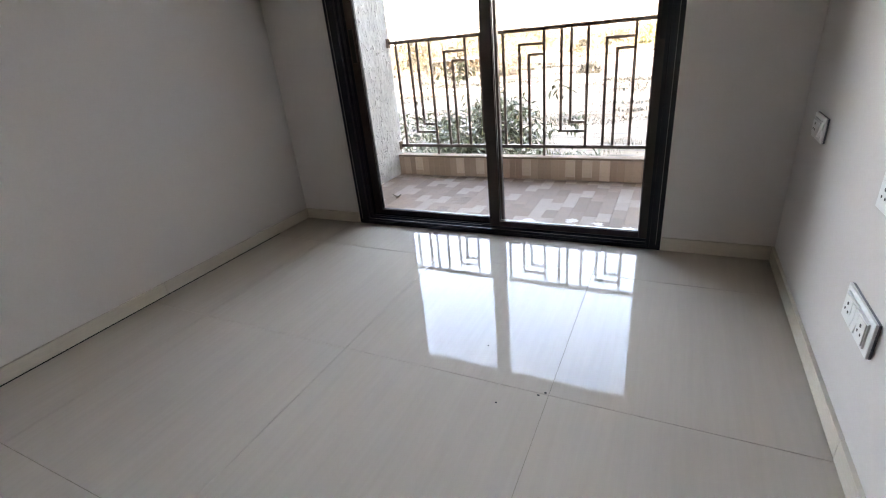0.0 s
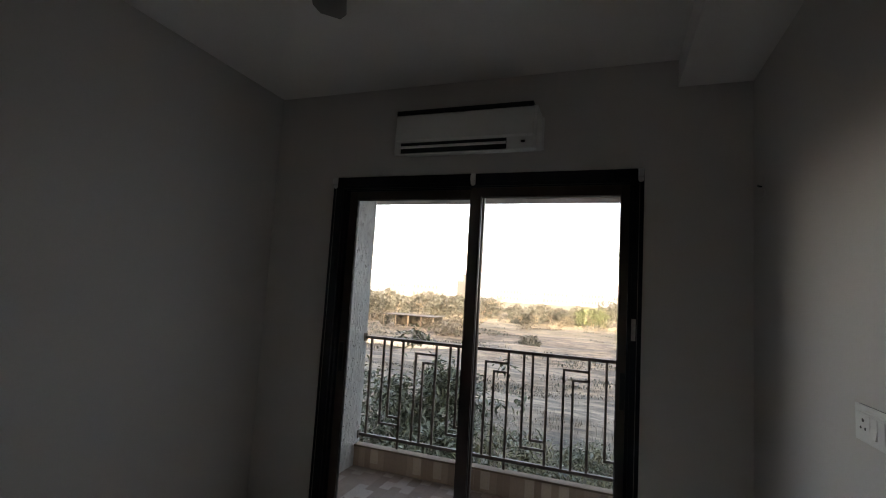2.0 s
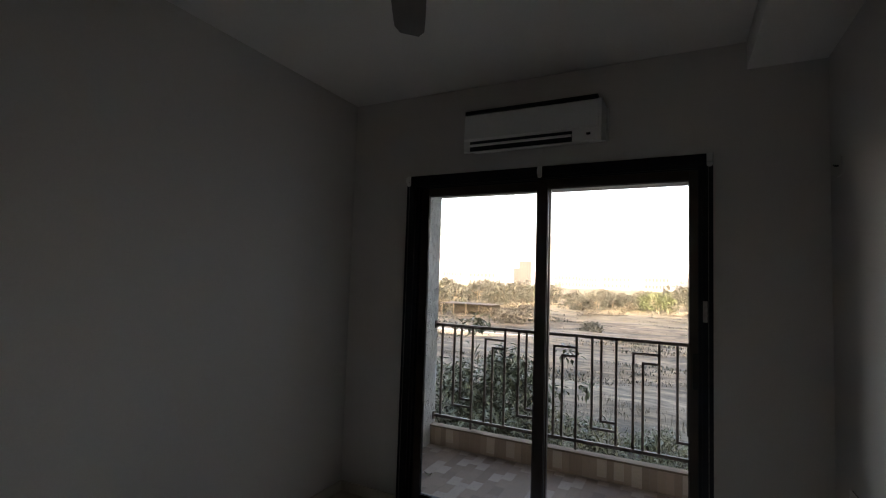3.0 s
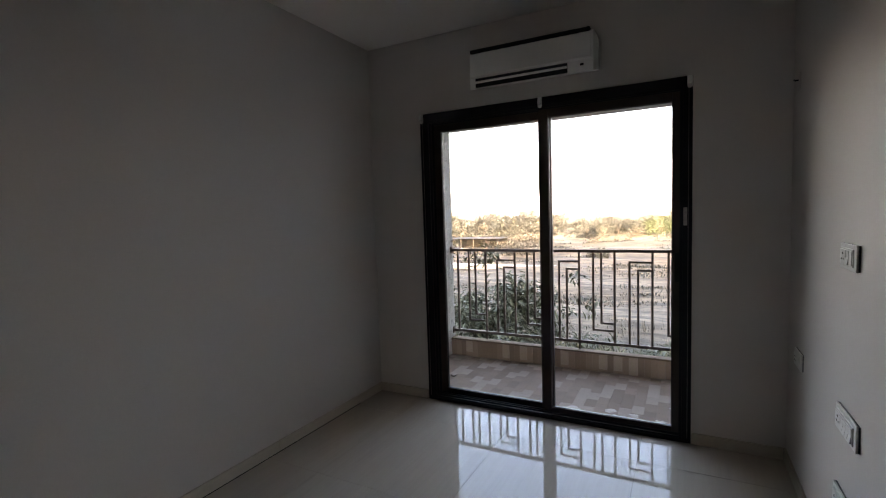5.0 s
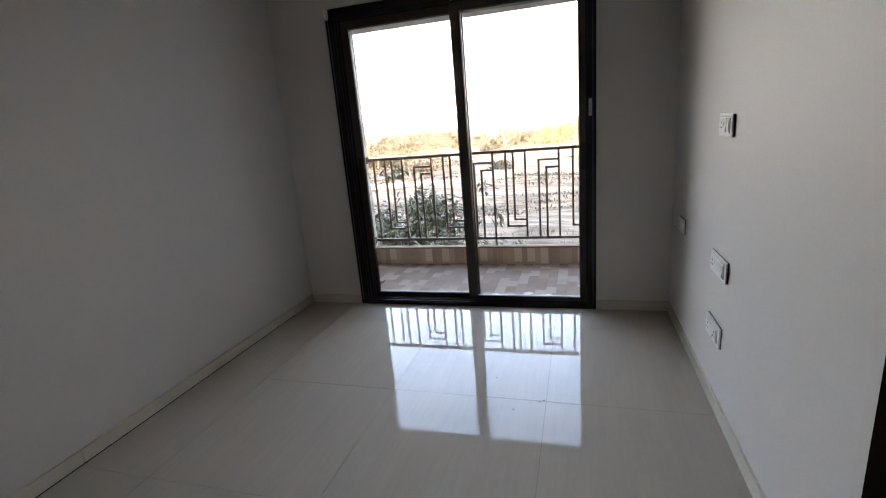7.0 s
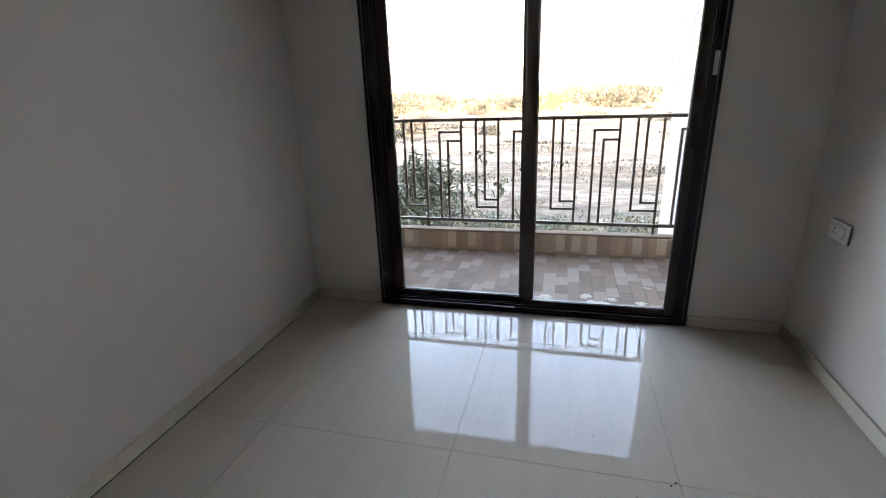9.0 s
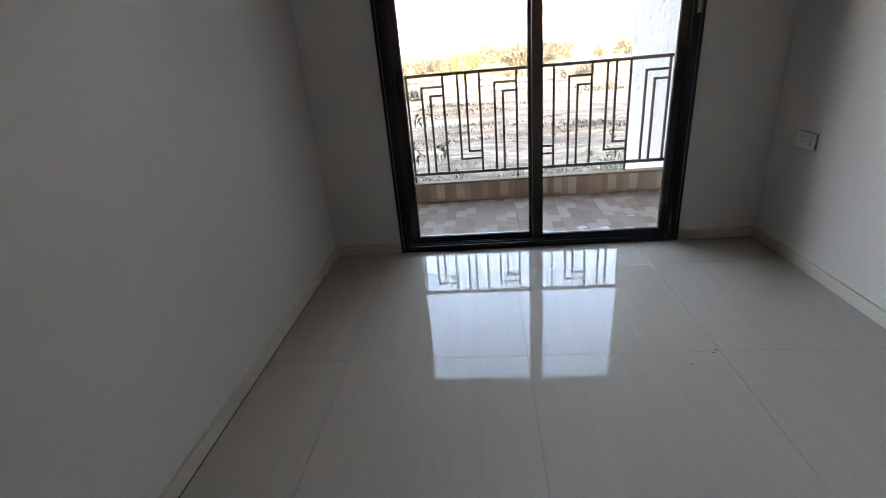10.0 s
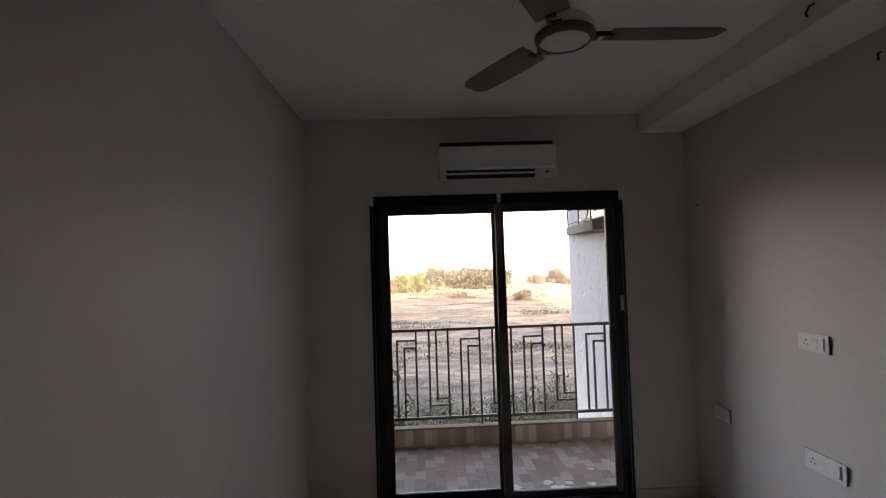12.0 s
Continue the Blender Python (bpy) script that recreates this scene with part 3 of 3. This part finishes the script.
    l.new(r2.outputs[0], mix.inputs["Color2"])
    l.new(mix.outputs[0], b.inputs["Base Color"])
    me.materials.append(m)
    tagged(new("ground", me), "dry sandy field with ruts and scrub", "", "", "structure")


ground()


def haze_glow_sheet():
    bm = bmesh.new()
    row = []
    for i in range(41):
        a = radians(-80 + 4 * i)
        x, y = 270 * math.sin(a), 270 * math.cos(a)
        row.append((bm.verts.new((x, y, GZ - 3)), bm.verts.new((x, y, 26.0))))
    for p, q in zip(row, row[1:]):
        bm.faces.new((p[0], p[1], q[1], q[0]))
    # emissive sheet, not a lamp: the haze's brightness is put into its surface
    m = bpy.data.materials.new("glowing_haze")
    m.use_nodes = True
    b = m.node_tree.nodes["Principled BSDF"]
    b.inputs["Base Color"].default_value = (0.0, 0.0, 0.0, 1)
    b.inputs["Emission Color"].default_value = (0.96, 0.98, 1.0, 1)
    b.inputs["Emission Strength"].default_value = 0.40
    structure("backdrop", bm, m, "glowing sheet that stands in for pale haze at the horizon")


haze_glow_sheet()


# ---- outside: plants ----
def leaves(name, centres, per, spread, size, material, parent, seed, droop=0.3, aspect=0.35):
    """Many small bent leaves in clumps round the given centres, as one mesh."""
    rng = np.random.default_rng(seed)
    verts, faces = [], []
    for c in centres:
        for _ in range(per):
            p = np.array(c) + rng.normal(0, spread, 3) * (1, 1, 0.75)
            az, el = rng.uniform(0, 2 * math.pi), rng.normal(-droop, 0.45)
            s = size * rng.uniform(0.6, 1.35)
            d = np.array((math.cos(az) * math.cos(el), math.sin(az) * math.cos(el), math.sin(el)))
            side = np.cross(d, (0, 0, 1))
            side /= np.linalg.norm(side) + 1e-6
            up = np.cross(side, d)
            k = len(verts)
            w = s * aspect
            for q in (p, p + d * s * 0.5 + side * w * 0.5 + up * s * 0.05, p + d * s - up * s * 0.12, p + d * s * 0.5 - side * w * 0.5 + up * s * 0.05):
                verts.append(tuple(q))
            faces.append((k, k + 1, k + 2, k + 3))
    me = bpy.data.meshes.new(name)
    me.from_pydata(verts, [], faces)
    me.materials.append(material)
    ob = new(name, me)
    ob.parent = parent
    return ob


def tree(name, label, at, height, spread, leaf, clumps, per, material, seed, trunks=1, trunk_r=0.08, low=0.25, group=""):
    rng = random.Random(seed)
    t = thing(name, label, "tree", group, at=at)
    bm = bmesh.new()
    tips = []
    for k in range(trunks):
        lean = Vector((rng.uniform(-0.25, 0.25), rng.uniform(-0.25, 0.25), 1)) * height * 0.5
        base = Vector((rng.uniform(-0.3, 0.3) * (trunks > 1), rng.uniform(-0.3, 0.3) * (trunks > 1), -0.15))
        top = base + lean
        cyl(bm, base, top, trunk_r, trunk_r * 0.55, 8)
        for _ in range(max(4, clumps // trunks)):
            a = rng.uniform(0, 2 * math.pi)
            start = base.lerp(top, rng.uniform(0.35, 1.0))
            rr = spread * math.sqrt(rng.uniform(0.05, 1))
            z = height * (low + (1 - low) * rng.random()) * (1 - 0.35 * (rr / spread) ** 2)
            tip = Vector((base.x + rr * math.cos(a), base.y + rr * math.sin(a), max(z, 0.2)))
            mid = start.lerp(tip, 0.5) + Vector((0, 0, 0.08 * height * rng.uniform(-0.3, 1)))
            cyl(bm, start, mid, trunk_r * 0.35, trunk_r * 0.22, 5)
            cyl(bm, mid, tip, trunk_r * 0.22, trunk_r * 0.08, 5)
            tips.append(tuple(tip))
    part("trunk", bm, M_BARK, t)
    leaves("crown", tips, per, spread * 0.16, leaf, material, t, seed)
    return t


def at_bearing(az, dist, eye=(1.65, -2.8)):
    a = radians(az)
    x, y = eye[0] + dist * math.sin(a), eye[1] + dist * math.cos(a)
    return (x, y, ground_height(x, y))


# broad-leaved shrubs below the balcony
near = [
    (-20.5, 15.0, 6.9, 1.6, M_LEAF_D, 46, 80, 0.30), (-24.5, 14.5, 6.0, 1.5, M_LEAF_D, 38, 70, 0.28),
    (-17.0, 15.5, 6.0, 1.4, M_LEAF_D, 36, 70, 0.28), (-27.5, 17.5, 6.0, 1.6, M_LEAF_D, 32, 70, 0.28),
    (-22.5, 13.0, 4.6, 1.7, M_LEAF_D, 36, 75, 0.26), (-18.5, 13.5, 4.4, 1.5, M_LEAF_D, 32, 75, 0.26),
]
for i, (az, d, h, s, m, c, per, lf) in enumerate(near):
    tree("shrub", "dark green broad-leaved shrub below the balcony", at_bearing(az, d), h, s, lf, c, per, m, 40 + i, trunks=3, trunk_r=0.035, low=0.2, group="shrubs below the balcony")
thin = [(-26.0, 16.0, 4.6, 1.0), (-19.0, 17.0, 5.0, 1.0), (-15.2, 15.0, 5.4, 1.0), (-13.8, 16.5, 4.8, 1.0), (-10.0, 15.0, 4.8, 1.0),
        (-7.2, 14.0, 4.4, 0.9), (-4.6, 14.5, 3.6, 0.9), (-2.0, 14.0, 3.4, 0.9), (-16.4, 18.0, 4.6, 1.1), (0.8, 15.0, 3.2, 0.9),
        (-12.8, 13.5, 6.0, 0.9), (-11.2, 14.0, 5.3, 0.9), (-8.6, 15.0, 4.5, 0.9), (-6.0, 15.0, 3.9, 0.8), (-3.0, 15.5, 4.0, 0.9), (-0.8, 16.0, 3.6, 0.8)]
for i, (az, d, h, s) in enumerate(thin):
    tree("sapling", "thin sparse sapling with bare pale stems below the balcony", at_bearing(az, d), h * (1.1 if az < -11 else 0.92), s, 0.24, 26, 24, M_WEED if i % 2 else M_LEAF_D, 70 + i, trunks=6, trunk_r=0.026, low=0.15, group="thin saplings")
for i, (az, d, h, s) in enumerate(((15.6, 21, 5.0, 0.8), (17.4, 20, 5.4, 0.9))):
    tree("sapling", "thin sparse sapling with bare pale stems in the field", at_bearing(az, d, (0.44, -3.0)), h, s, 0.22, 20, 14, M_WEED, 80 + i, trunks=5, trunk_r=0.026, low=0.15, group="thin saplings")
for i, (az, d, h, s) in enumerate(((9.0, 25, 1.9, 1.3), (11.5, 24, 2.3, 1.4), (13.8, 25, 2.0, 1.3), (3.5, 24, 1.5, 1.3), (0.5, 25, 1.4, 1.2), (16.0, 24, 2.0, 1.2))):
    tree("low_bush", "low grey-green bush on the ground below the balcony", at_bearing(az, d, (0.44, -3.0)), h, s, 0.22, 26, 50, M_WEED if i % 2 else M_LEAF_D, 90 + i, trunks=4, trunk_r=0.02, low=0.1, group="low bushes")

# low weeds and grass tufts
weeds = thing("weeds", "low green and dry weeds on the ground below the balcony", "weeds", kind="stuff")
rngw = np.random.default_rng(5)


def spots_in(n, x0, x1, y0, y1):
    out = []
    for x, y in zip(rngw.uniform(x0, x1, n), rngw.uniform(y0, y1, n)):
        out.append((float(x), float(y), ground_height(float(x), float(y))))
    return out


def drifts_in(n, x0, x1, y0, y1, level):
    out = []
    while len(out) < n:
        x, y = float(rngw.uniform(x0, x1)), float(rngw.uniform(y0, y1))
        if noise.fractal(Vector((x * 0.09, y * 0.22, 7.7)), 1.0, 2.0, 4) > level:
            out.append((x, y, ground_height(x, y)))
    return out


def patch(name, centres, per, radius, height, material, seed, width=0.06, wide=1.0):
    """Tufts of upright blades that stand on the ground, as one mesh."""
    rng = np.random.default_rng(seed)
    verts, faces = [], []
    for c in centres:
        size = rng.uniform(0.5, 1.3)
        for _ in range(per):
            p = np.array(c) + (rng.normal(0, radius * size * wide), rng.normal(0, radius * size), -0.02)
            az, lean, h = rng.uniform(0, 6.28), rng.uniform(0.1, 0.9), height * size * rng.uniform(0.5, 1.2)
            d = np.array((math.cos(az) * lean, math.sin(az) * lean, 1.0)) * h
            side = np.array((-math.sin(az), math.cos(az), 0)) * h * width
            k = len(verts)
            for q in (p - side * 0.4, p + side * 0.4, p + d * 0.6 + side, p + d, p + d * 0.6 - side):
                verts.append(tuple(q))
            faces.append((k, k + 1, k + 2, k + 3, k + 4))
    me = bpy.data.meshes.new(name)
    me.from_pydata(verts, [], faces)
    me.materials.append(material)
    o = new(name, me)
    o.parent = weeds


patch("weed_leaves", spots_in(260, -16, 15, 14, 25), 30, 0.34, 0.36, M_WEED, 9, 0.09)
patch("dry_stems", spots_in(200, -18, 16, 14, 30), 22, 0.30, 0.45, M_DRY, 11, 0.025)
patch("dry_tufts", drifts_in(700, -32, 24, 20, 60, 0.1), 22, 0.32, 0.20, M_DRY, 10, 0.10, 2.4)
patch("field_tufts", drifts_in(2200, -66, 50, 35, 118, 0.15), 14, 0.45, 0.17, M_DRY, 12, 0.22, 3.2)
patch("field_scrub", drifts_in(900, -66, 50, 30, 118, 0.32), 20, 0.42, 0.28, M_LEAF_O, 13, 0.22, 2.4)

# far trees
bases = [tree("far_tree", "olive scrub tree on the far side of the field", (0, 0, -60), 5.0, 2.8, 0.75, 34, 22, M_LEAF_O, 101 + k, trunks=2, trunk_r=0.10, low=0.12, group="far scrub trees") for k in range(3)]
rt = random.Random(11)
spots = []
for k in range(60):
    spots.append((rt.uniform(-30, -13.5), rt.uniform(108, 150), rt.uniform(0.65, 1.25)))
for k in range(26):
    spots.append((rt.uniform(-13, -3), rt.uniform(108, 135), rt.uniform(0.55, 0.9)))
for k in range(34):
    spots.append((rt.uniform(-3, 9), rt.uniform(112, 150), rt.uniform(0.65, 1.25)))
for k in range(14):
    spots.append((rt.uniform(9, 24), rt.uniform(120, 150), rt.uniform(0.4, 0.8)))
for k, (az, d, s) in enumerate(spots):
    m = Matrix.LocRotScale(at_bearing(az, d), Euler((0, 0, rt.uniform(0, 6.28))), None)
    if k < 3:
        bases[k].matrix_basis = m
    else:
        c = copy_thing(bases[k % 3], m)
        c.scale = (s, s, s)
tree("green_tree", "bright yellow-green leafy tree across the field", at_bearing(-2.2, 110), 4.9, 3.4, 0.7, 46, 30, M_LEAF_G, 140, trunks=2, trunk_r=0.12, low=0.1)
tree("green_tree", "bright yellow-green leafy tree across the field", at_bearing(-5.0, 112), 3.9, 2.6, 0.7, 34, 26, M_LEAF_O, 141, trunks=2, trunk_r=0.12, low=0.1)
for i, (az, d, h, s) in enumerate(((-19.5, 78, 2.6, 2.4), (-18.0, 76, 2.9, 2.2), (-16.6, 78, 2.6, 2.2), (-21.5, 86, 2.0, 2.0), (9.5, 88, 2.2, 3.0), (11.5, 90, 1.8, 3.0), (-9.0, 70, 1.6, 1.2))):
    tree("bush", "dry brown scrub bush in the field", at_bearing(az, d), h, s, 0.5, 22, 24, M_DRY if i < 4 else M_LEAF_O, 160 + i, trunks=3, trunk_r=0.05, low=0.1, group="field bushes")


rd = random.Random(21)
for i in range(26):
    az = rd.uniform(-30, -14) if i < 18 else rd.uniform(-13, 6)
    tree("dry_bush", "golden dry scrub bush across the field", at_bearing(az, rd.uniform(90, 108)), rd.uniform(1.3, 2.4), rd.uniform(1.6, 3.0), 0.5, 16, 20,
         M_DRY if i % 4 else M_LEAF_O, 200 + i, trunks=3, trunk_r=0.04, low=0.1, group="dry scrub bushes")


# ---- outside: shed, path, far buildings ----
def shed():
    x, y, z = at_bearing(-23.2, 88)
    s = thing("shed", "low open shed with a grey sheet roof in the field", "shed", at=(x, y, z))
    part("roof", boxes(*[(-5.2 + i * 0.52, -4.7 + i * 0.52, -2.6, 2.6, 1.95 + 0.03 * (i % 2), 2.02 + 0.03 * (i % 2)) for i in range(20)]), M_TIN, s)
    # dark material paints in the shade below the open roof
    part("wall", boxes((-5.0, 5.0, 2.2, 2.35, -0.3, 1.94)), M_LEDGE, s)
    for px in (-4.9, -2.5, 0.0, 2.5, 4.9):
        part("post", boxes((px - 0.07, px + 0.07, -2.4, -2.26, -0.3, 1.94)), M_BARK, s)


shed()


def path():
    bm = bmesh.new()
    row = []
    for i in range(20):
        x = -42 + i * 1.55
        y = 55 + 0.10 * (x + 20) + 1.2 * math.sin(x * 0.11)
        w = 1.1 * max(0.25, 1 - (i / 19) ** 2)
        row.append((bm.verts.new((x, y - w, GZ + 0.40 + rise(y - w))), bm.verts.new((x, y + w, GZ + 0.42 + rise(y + w)))))
    for a, b in zip(row, row[1:]):
        bm.faces.new((a[0], b[0], b[1], a[1]))
    r = bmesh.ops.extrude_face_region(bm, geom=list(bm.faces))
    bmesh.ops.translate(bm, vec=(0, 0, -0.9), verts=[v for v in r["geom"] if isinstance(v, bmesh.types.BMVert)])
    bmesh.ops.recalc_face_normals(bm, faces=bm.faces)
    structure("path", bm, M_ROAD, "pale earth path across the field")


path()


def far_building(az, dist, width, height, depth=14, floors=4, bays=8, name="far_building", label="pale low apartment building in the distance", wall=None):
    x, y, z = at_bearing(az, dist)
    b = thing(name, label, "building", "far buildings", at=(x, y, z))
    b.rotation_euler = (0, 0, radians(-az))
    part("wall", boxes((-width / 2, width / 2, 0, depth, -1, height)), wall or M_BUILD, b)
    part("roof", boxes((-width / 2 - 0.3, width / 2 + 0.3, -0.3, depth + 0.3, height, height + 0.5), (-width * 0.1, width * 0.1, 3, 7, height + 0.5, height + 2.6)), M_BUILD, b)
    fh, bw = height / floors, width / bays
    me = None
    for f in range(floors):
        for k in range(bays):
            cx, cz = -width / 2 + (k + 0.5) * bw, (f + 0.5) * fh
            if me is None:
                me = mesh_of("window", boxes((-bw * 0.28, bw * 0.28, -0.12, 0.02, -fh * 0.25, fh * 0.25)), M_WIN)
            o = new("window", me)
            o.parent = b
            o.location = (cx, 0, cz)
    return b


far_building(-16.8, 255, 6.4, 13.0, 6, 10, 5, "tower_block", "grey high apartment tower in the distance", M_TOWER)
far_building(-17.8, 258, 3.4, 9.2, 6, 7, 3, "tower_block", "grey high apartment tower in the distance", M_TOWER)
for az, w, h in ((-12.0, 12, 6.5), (-9.6, 9, 5.7), (-6.4, 13, 6.2), (-2.2, 11, 6.5), (1.0, 8, 5.8), (-22.0, 14, 7.0), (-25.6, 10, 7.3)):
    far_building(az, 250, w, h, 6, 2, 7)

# ---- floor tiles of the room ----
TX = [XL, -0.060, 0.735, 1.530, XR]
TY = [0, -0.345, -1.190, -1.985, -2.80, -3.62, -4.44, YB]
for i in range(len(TX) - 1):
    for j in range(len(TY) - 1):
        w, h = TX[i + 1] - TX[i], TY[j] - TY[j + 1]
        g = 0.0009
        o = part("tile", boxes((-w / 2 + g, w / 2 - g, -h / 2 + g, h / 2 - g, -0.0035, 0.0)), M_TILE, floor)
        o.location = ((TX[i] + TX[i + 1]) / 2, (TY[j] + TY[j + 1]) / 2, 0)
        
# ---- balcony tiles ----
TONES = [tone("tile_brown", (0.345, 0.250, 0.185)), tone("tile_tan", (0.425, 0.312, 0.230)), tone("tile_cream", (0.560, 0.452, 0.350))]
rb = random.Random(4)
widths = (0.054, 0.056, 0.073)
strip = [mesh_of("strip", boxes((-w / 2 + 0.0006, w / 2 - 0.0006, -0.009, 0.0, 0.0, 1.0)), m) for w, m in zip(widths, TONES)]
x = BX0 + 0.004
last = 0
while x < BX1 - 0.08:
    t = rb.choice((0, 0, 1, 1, 2, 2)) if last < 2 else rb.choice((0, 1))
    last = t
    w = widths[t]
    short = rb.choice((0.0, 0.0, 0.025, 0.045)) if t == 2 else 0.0
    o = new("strip", strip[t])
    o.parent = parapet
    o.location = (x + w / 2, 1.268, BZ + short)
    o.scale = (1, 1, 0.158 - short)
    if short:
        o = new("strip", strip[t - 1])
        o.parent = parapet
        o.location = (x + w / 2, 1.268, BZ)
        o.scale = (1.25, 1, short - 0.001)
    x += w
PW, PL = 0.084, 0.145
MATTE = [tone("matte_brown", (0.215, 0.155, 0.118), 0.8, 0.2), tone("matte_tan", (0.245, 0.180, 0.138), 0.8, 0.2), tone("matte_cream", (0.320, 0.255, 0.205), 0.8, 0.2)]
plank = [mesh_of("floor_piece", boxes((-PW / 2 + 0.0004, PW / 2 - 0.0004, -PL / 2 + 0.0004, PL / 2 - 0.0004, -0.004, 0.0)), m) for m in MATTE]
for i in range(33):
    for j in range(9):
        px = BX0 + 0.045 + i * PW
        py = WT + 0.02 + (j + (0.5 if i % 2 else 0)) * PL
        if px > BX1 - 0.05 or py > 1.19:
            continue
        t = 2 if (i * 2 + j * 3) % 5 == 0 or rb.random() < 0.10 else rb.choice((0, 1, 1))
        o = new("floor_piece", plank[t])
        o.parent = balcony
        o.location = (px, py, BZ)


# ---- small things on the balcony ----
def dry_leaf():
    d = thing("dry_leaf", "curled dry brown leaf on the balcony tiles", "leaf", at=(-0.10, 0.63, BZ))
    bm = bmesh.new()
    rows = []
    for i in range(7):
        u = i / 6
        w = 0.016 * math.sin(math.pi * min(0.97, max(0.06, u)))
        z = 0.004 + 0.022 * (u - 0.45) ** 2 * 4
        rows.append((bm.verts.new((0.07 * u - 0.035, -w, z + 0.008)), bm.verts.new((0.07 * u - 0.035, 0, z)), bm.verts.new((0.07 * u - 0.035, w, z + 0.008))))
    for p, q in zip(rows, rows[1:]):
        for k in range(2):
            bm.faces.new((p[k], q[k], q[k + 1], p[k + 1]))
    r = bmesh.ops.extrude_face_region(bm, geom=list(bm.faces))
    bmesh.ops.translate(bm, vec=(0, 0, -0.0015), verts=[v for v in r["geom"] if isinstance(v, bmesh.types.BMVert)])
    bmesh.ops.recalc_face_normals(bm, faces=bm.faces)
    bmesh.ops.translate(bm, vec=(0, 0, -min(v.co.z for v in bm.verts)), verts=bm.verts)
    part("blade", bm, M_BARK, d)


dry_leaf()


def cement_smear(x, y, r, seed):
    c = thing("cement_smear", "dried pale cement smear on the balcony tiles", "cement smear", "cement smears", at=(x, y, BZ))
    rng = random.Random(seed)
    bm = bmesh.new()
    n = 22
    rings = []
    for f, z in ((1.0, 0.0002), (0.8, 0.0012), (0.45, 0.0022)):
        rs = random.Random(seed + 1)
        rings.append([bm.verts.new((r * f * rs.uniform(0.45, 1.15) * math.cos(6.283 * i / n) * 1.3,
                                    r * f * rs.uniform(0.45, 1.15) * math.sin(6.283 * i / n), z * rng.uniform(0.8, 1.4))) for i in range(n)])
    for a, b in zip(rings, rings[1:]):
        for i in range(n):
            bm.faces.new((a[i], a[(i + 1) % n], b[(i + 1) % n], b[i]))
    bm.faces.new(rings[-1])
    part("crust", bm, M_CEMENT, c)


M_CEMENT = mat("dried_cement", (0.56, 0.50, 0.43), 0.95, vary=0.2, scale=30, bump=0.4)
for i, (x, y, r) in enumerate(((1.29, 0.42, 0.040), (1.36, 0.33, 0.055), (1.45, 0.40, 0.030), (1.62, 0.36, 0.035), (1.02, 0.36, 0.050), (1.70, 0.62, 0.025))):
    cement_smear(x, y, r, 300 + i)


def floor_crumb(x, y, r, seed):
    c = thing("floor_crumb", "tiny dark crumb of grit on the floor tiles", "grit", "crumbs of grit", at=(x, y, 0))
    rng = random.Random(seed)
    bm = bmesh.new()
    bmesh.ops.create_icosphere(bm, subdivisions=1, radius=r)
    for v in bm.verts:
        v.co = Vector((v.co.x * rng.uniform(0.7, 1.4), v.co.y * rng.uniform(0.7, 1.2), v.co.z * 0.5))
    lowest = min(v.co.z for v in bm.verts)
    bmesh.ops.translate(bm, vec=(0, 0, -lowest), verts=bm.verts)
    part("grit", bm, M_BLACK, c)


for i, (x, y, r) in enumerate(((1.5, -1.202, 0.0045), (1.519, -1.184, 0.004), (1.258, -1.005, 0.003), (1.384, -1.277, 0.004))):
    floor_crumb(x, y, r, 320 + i)
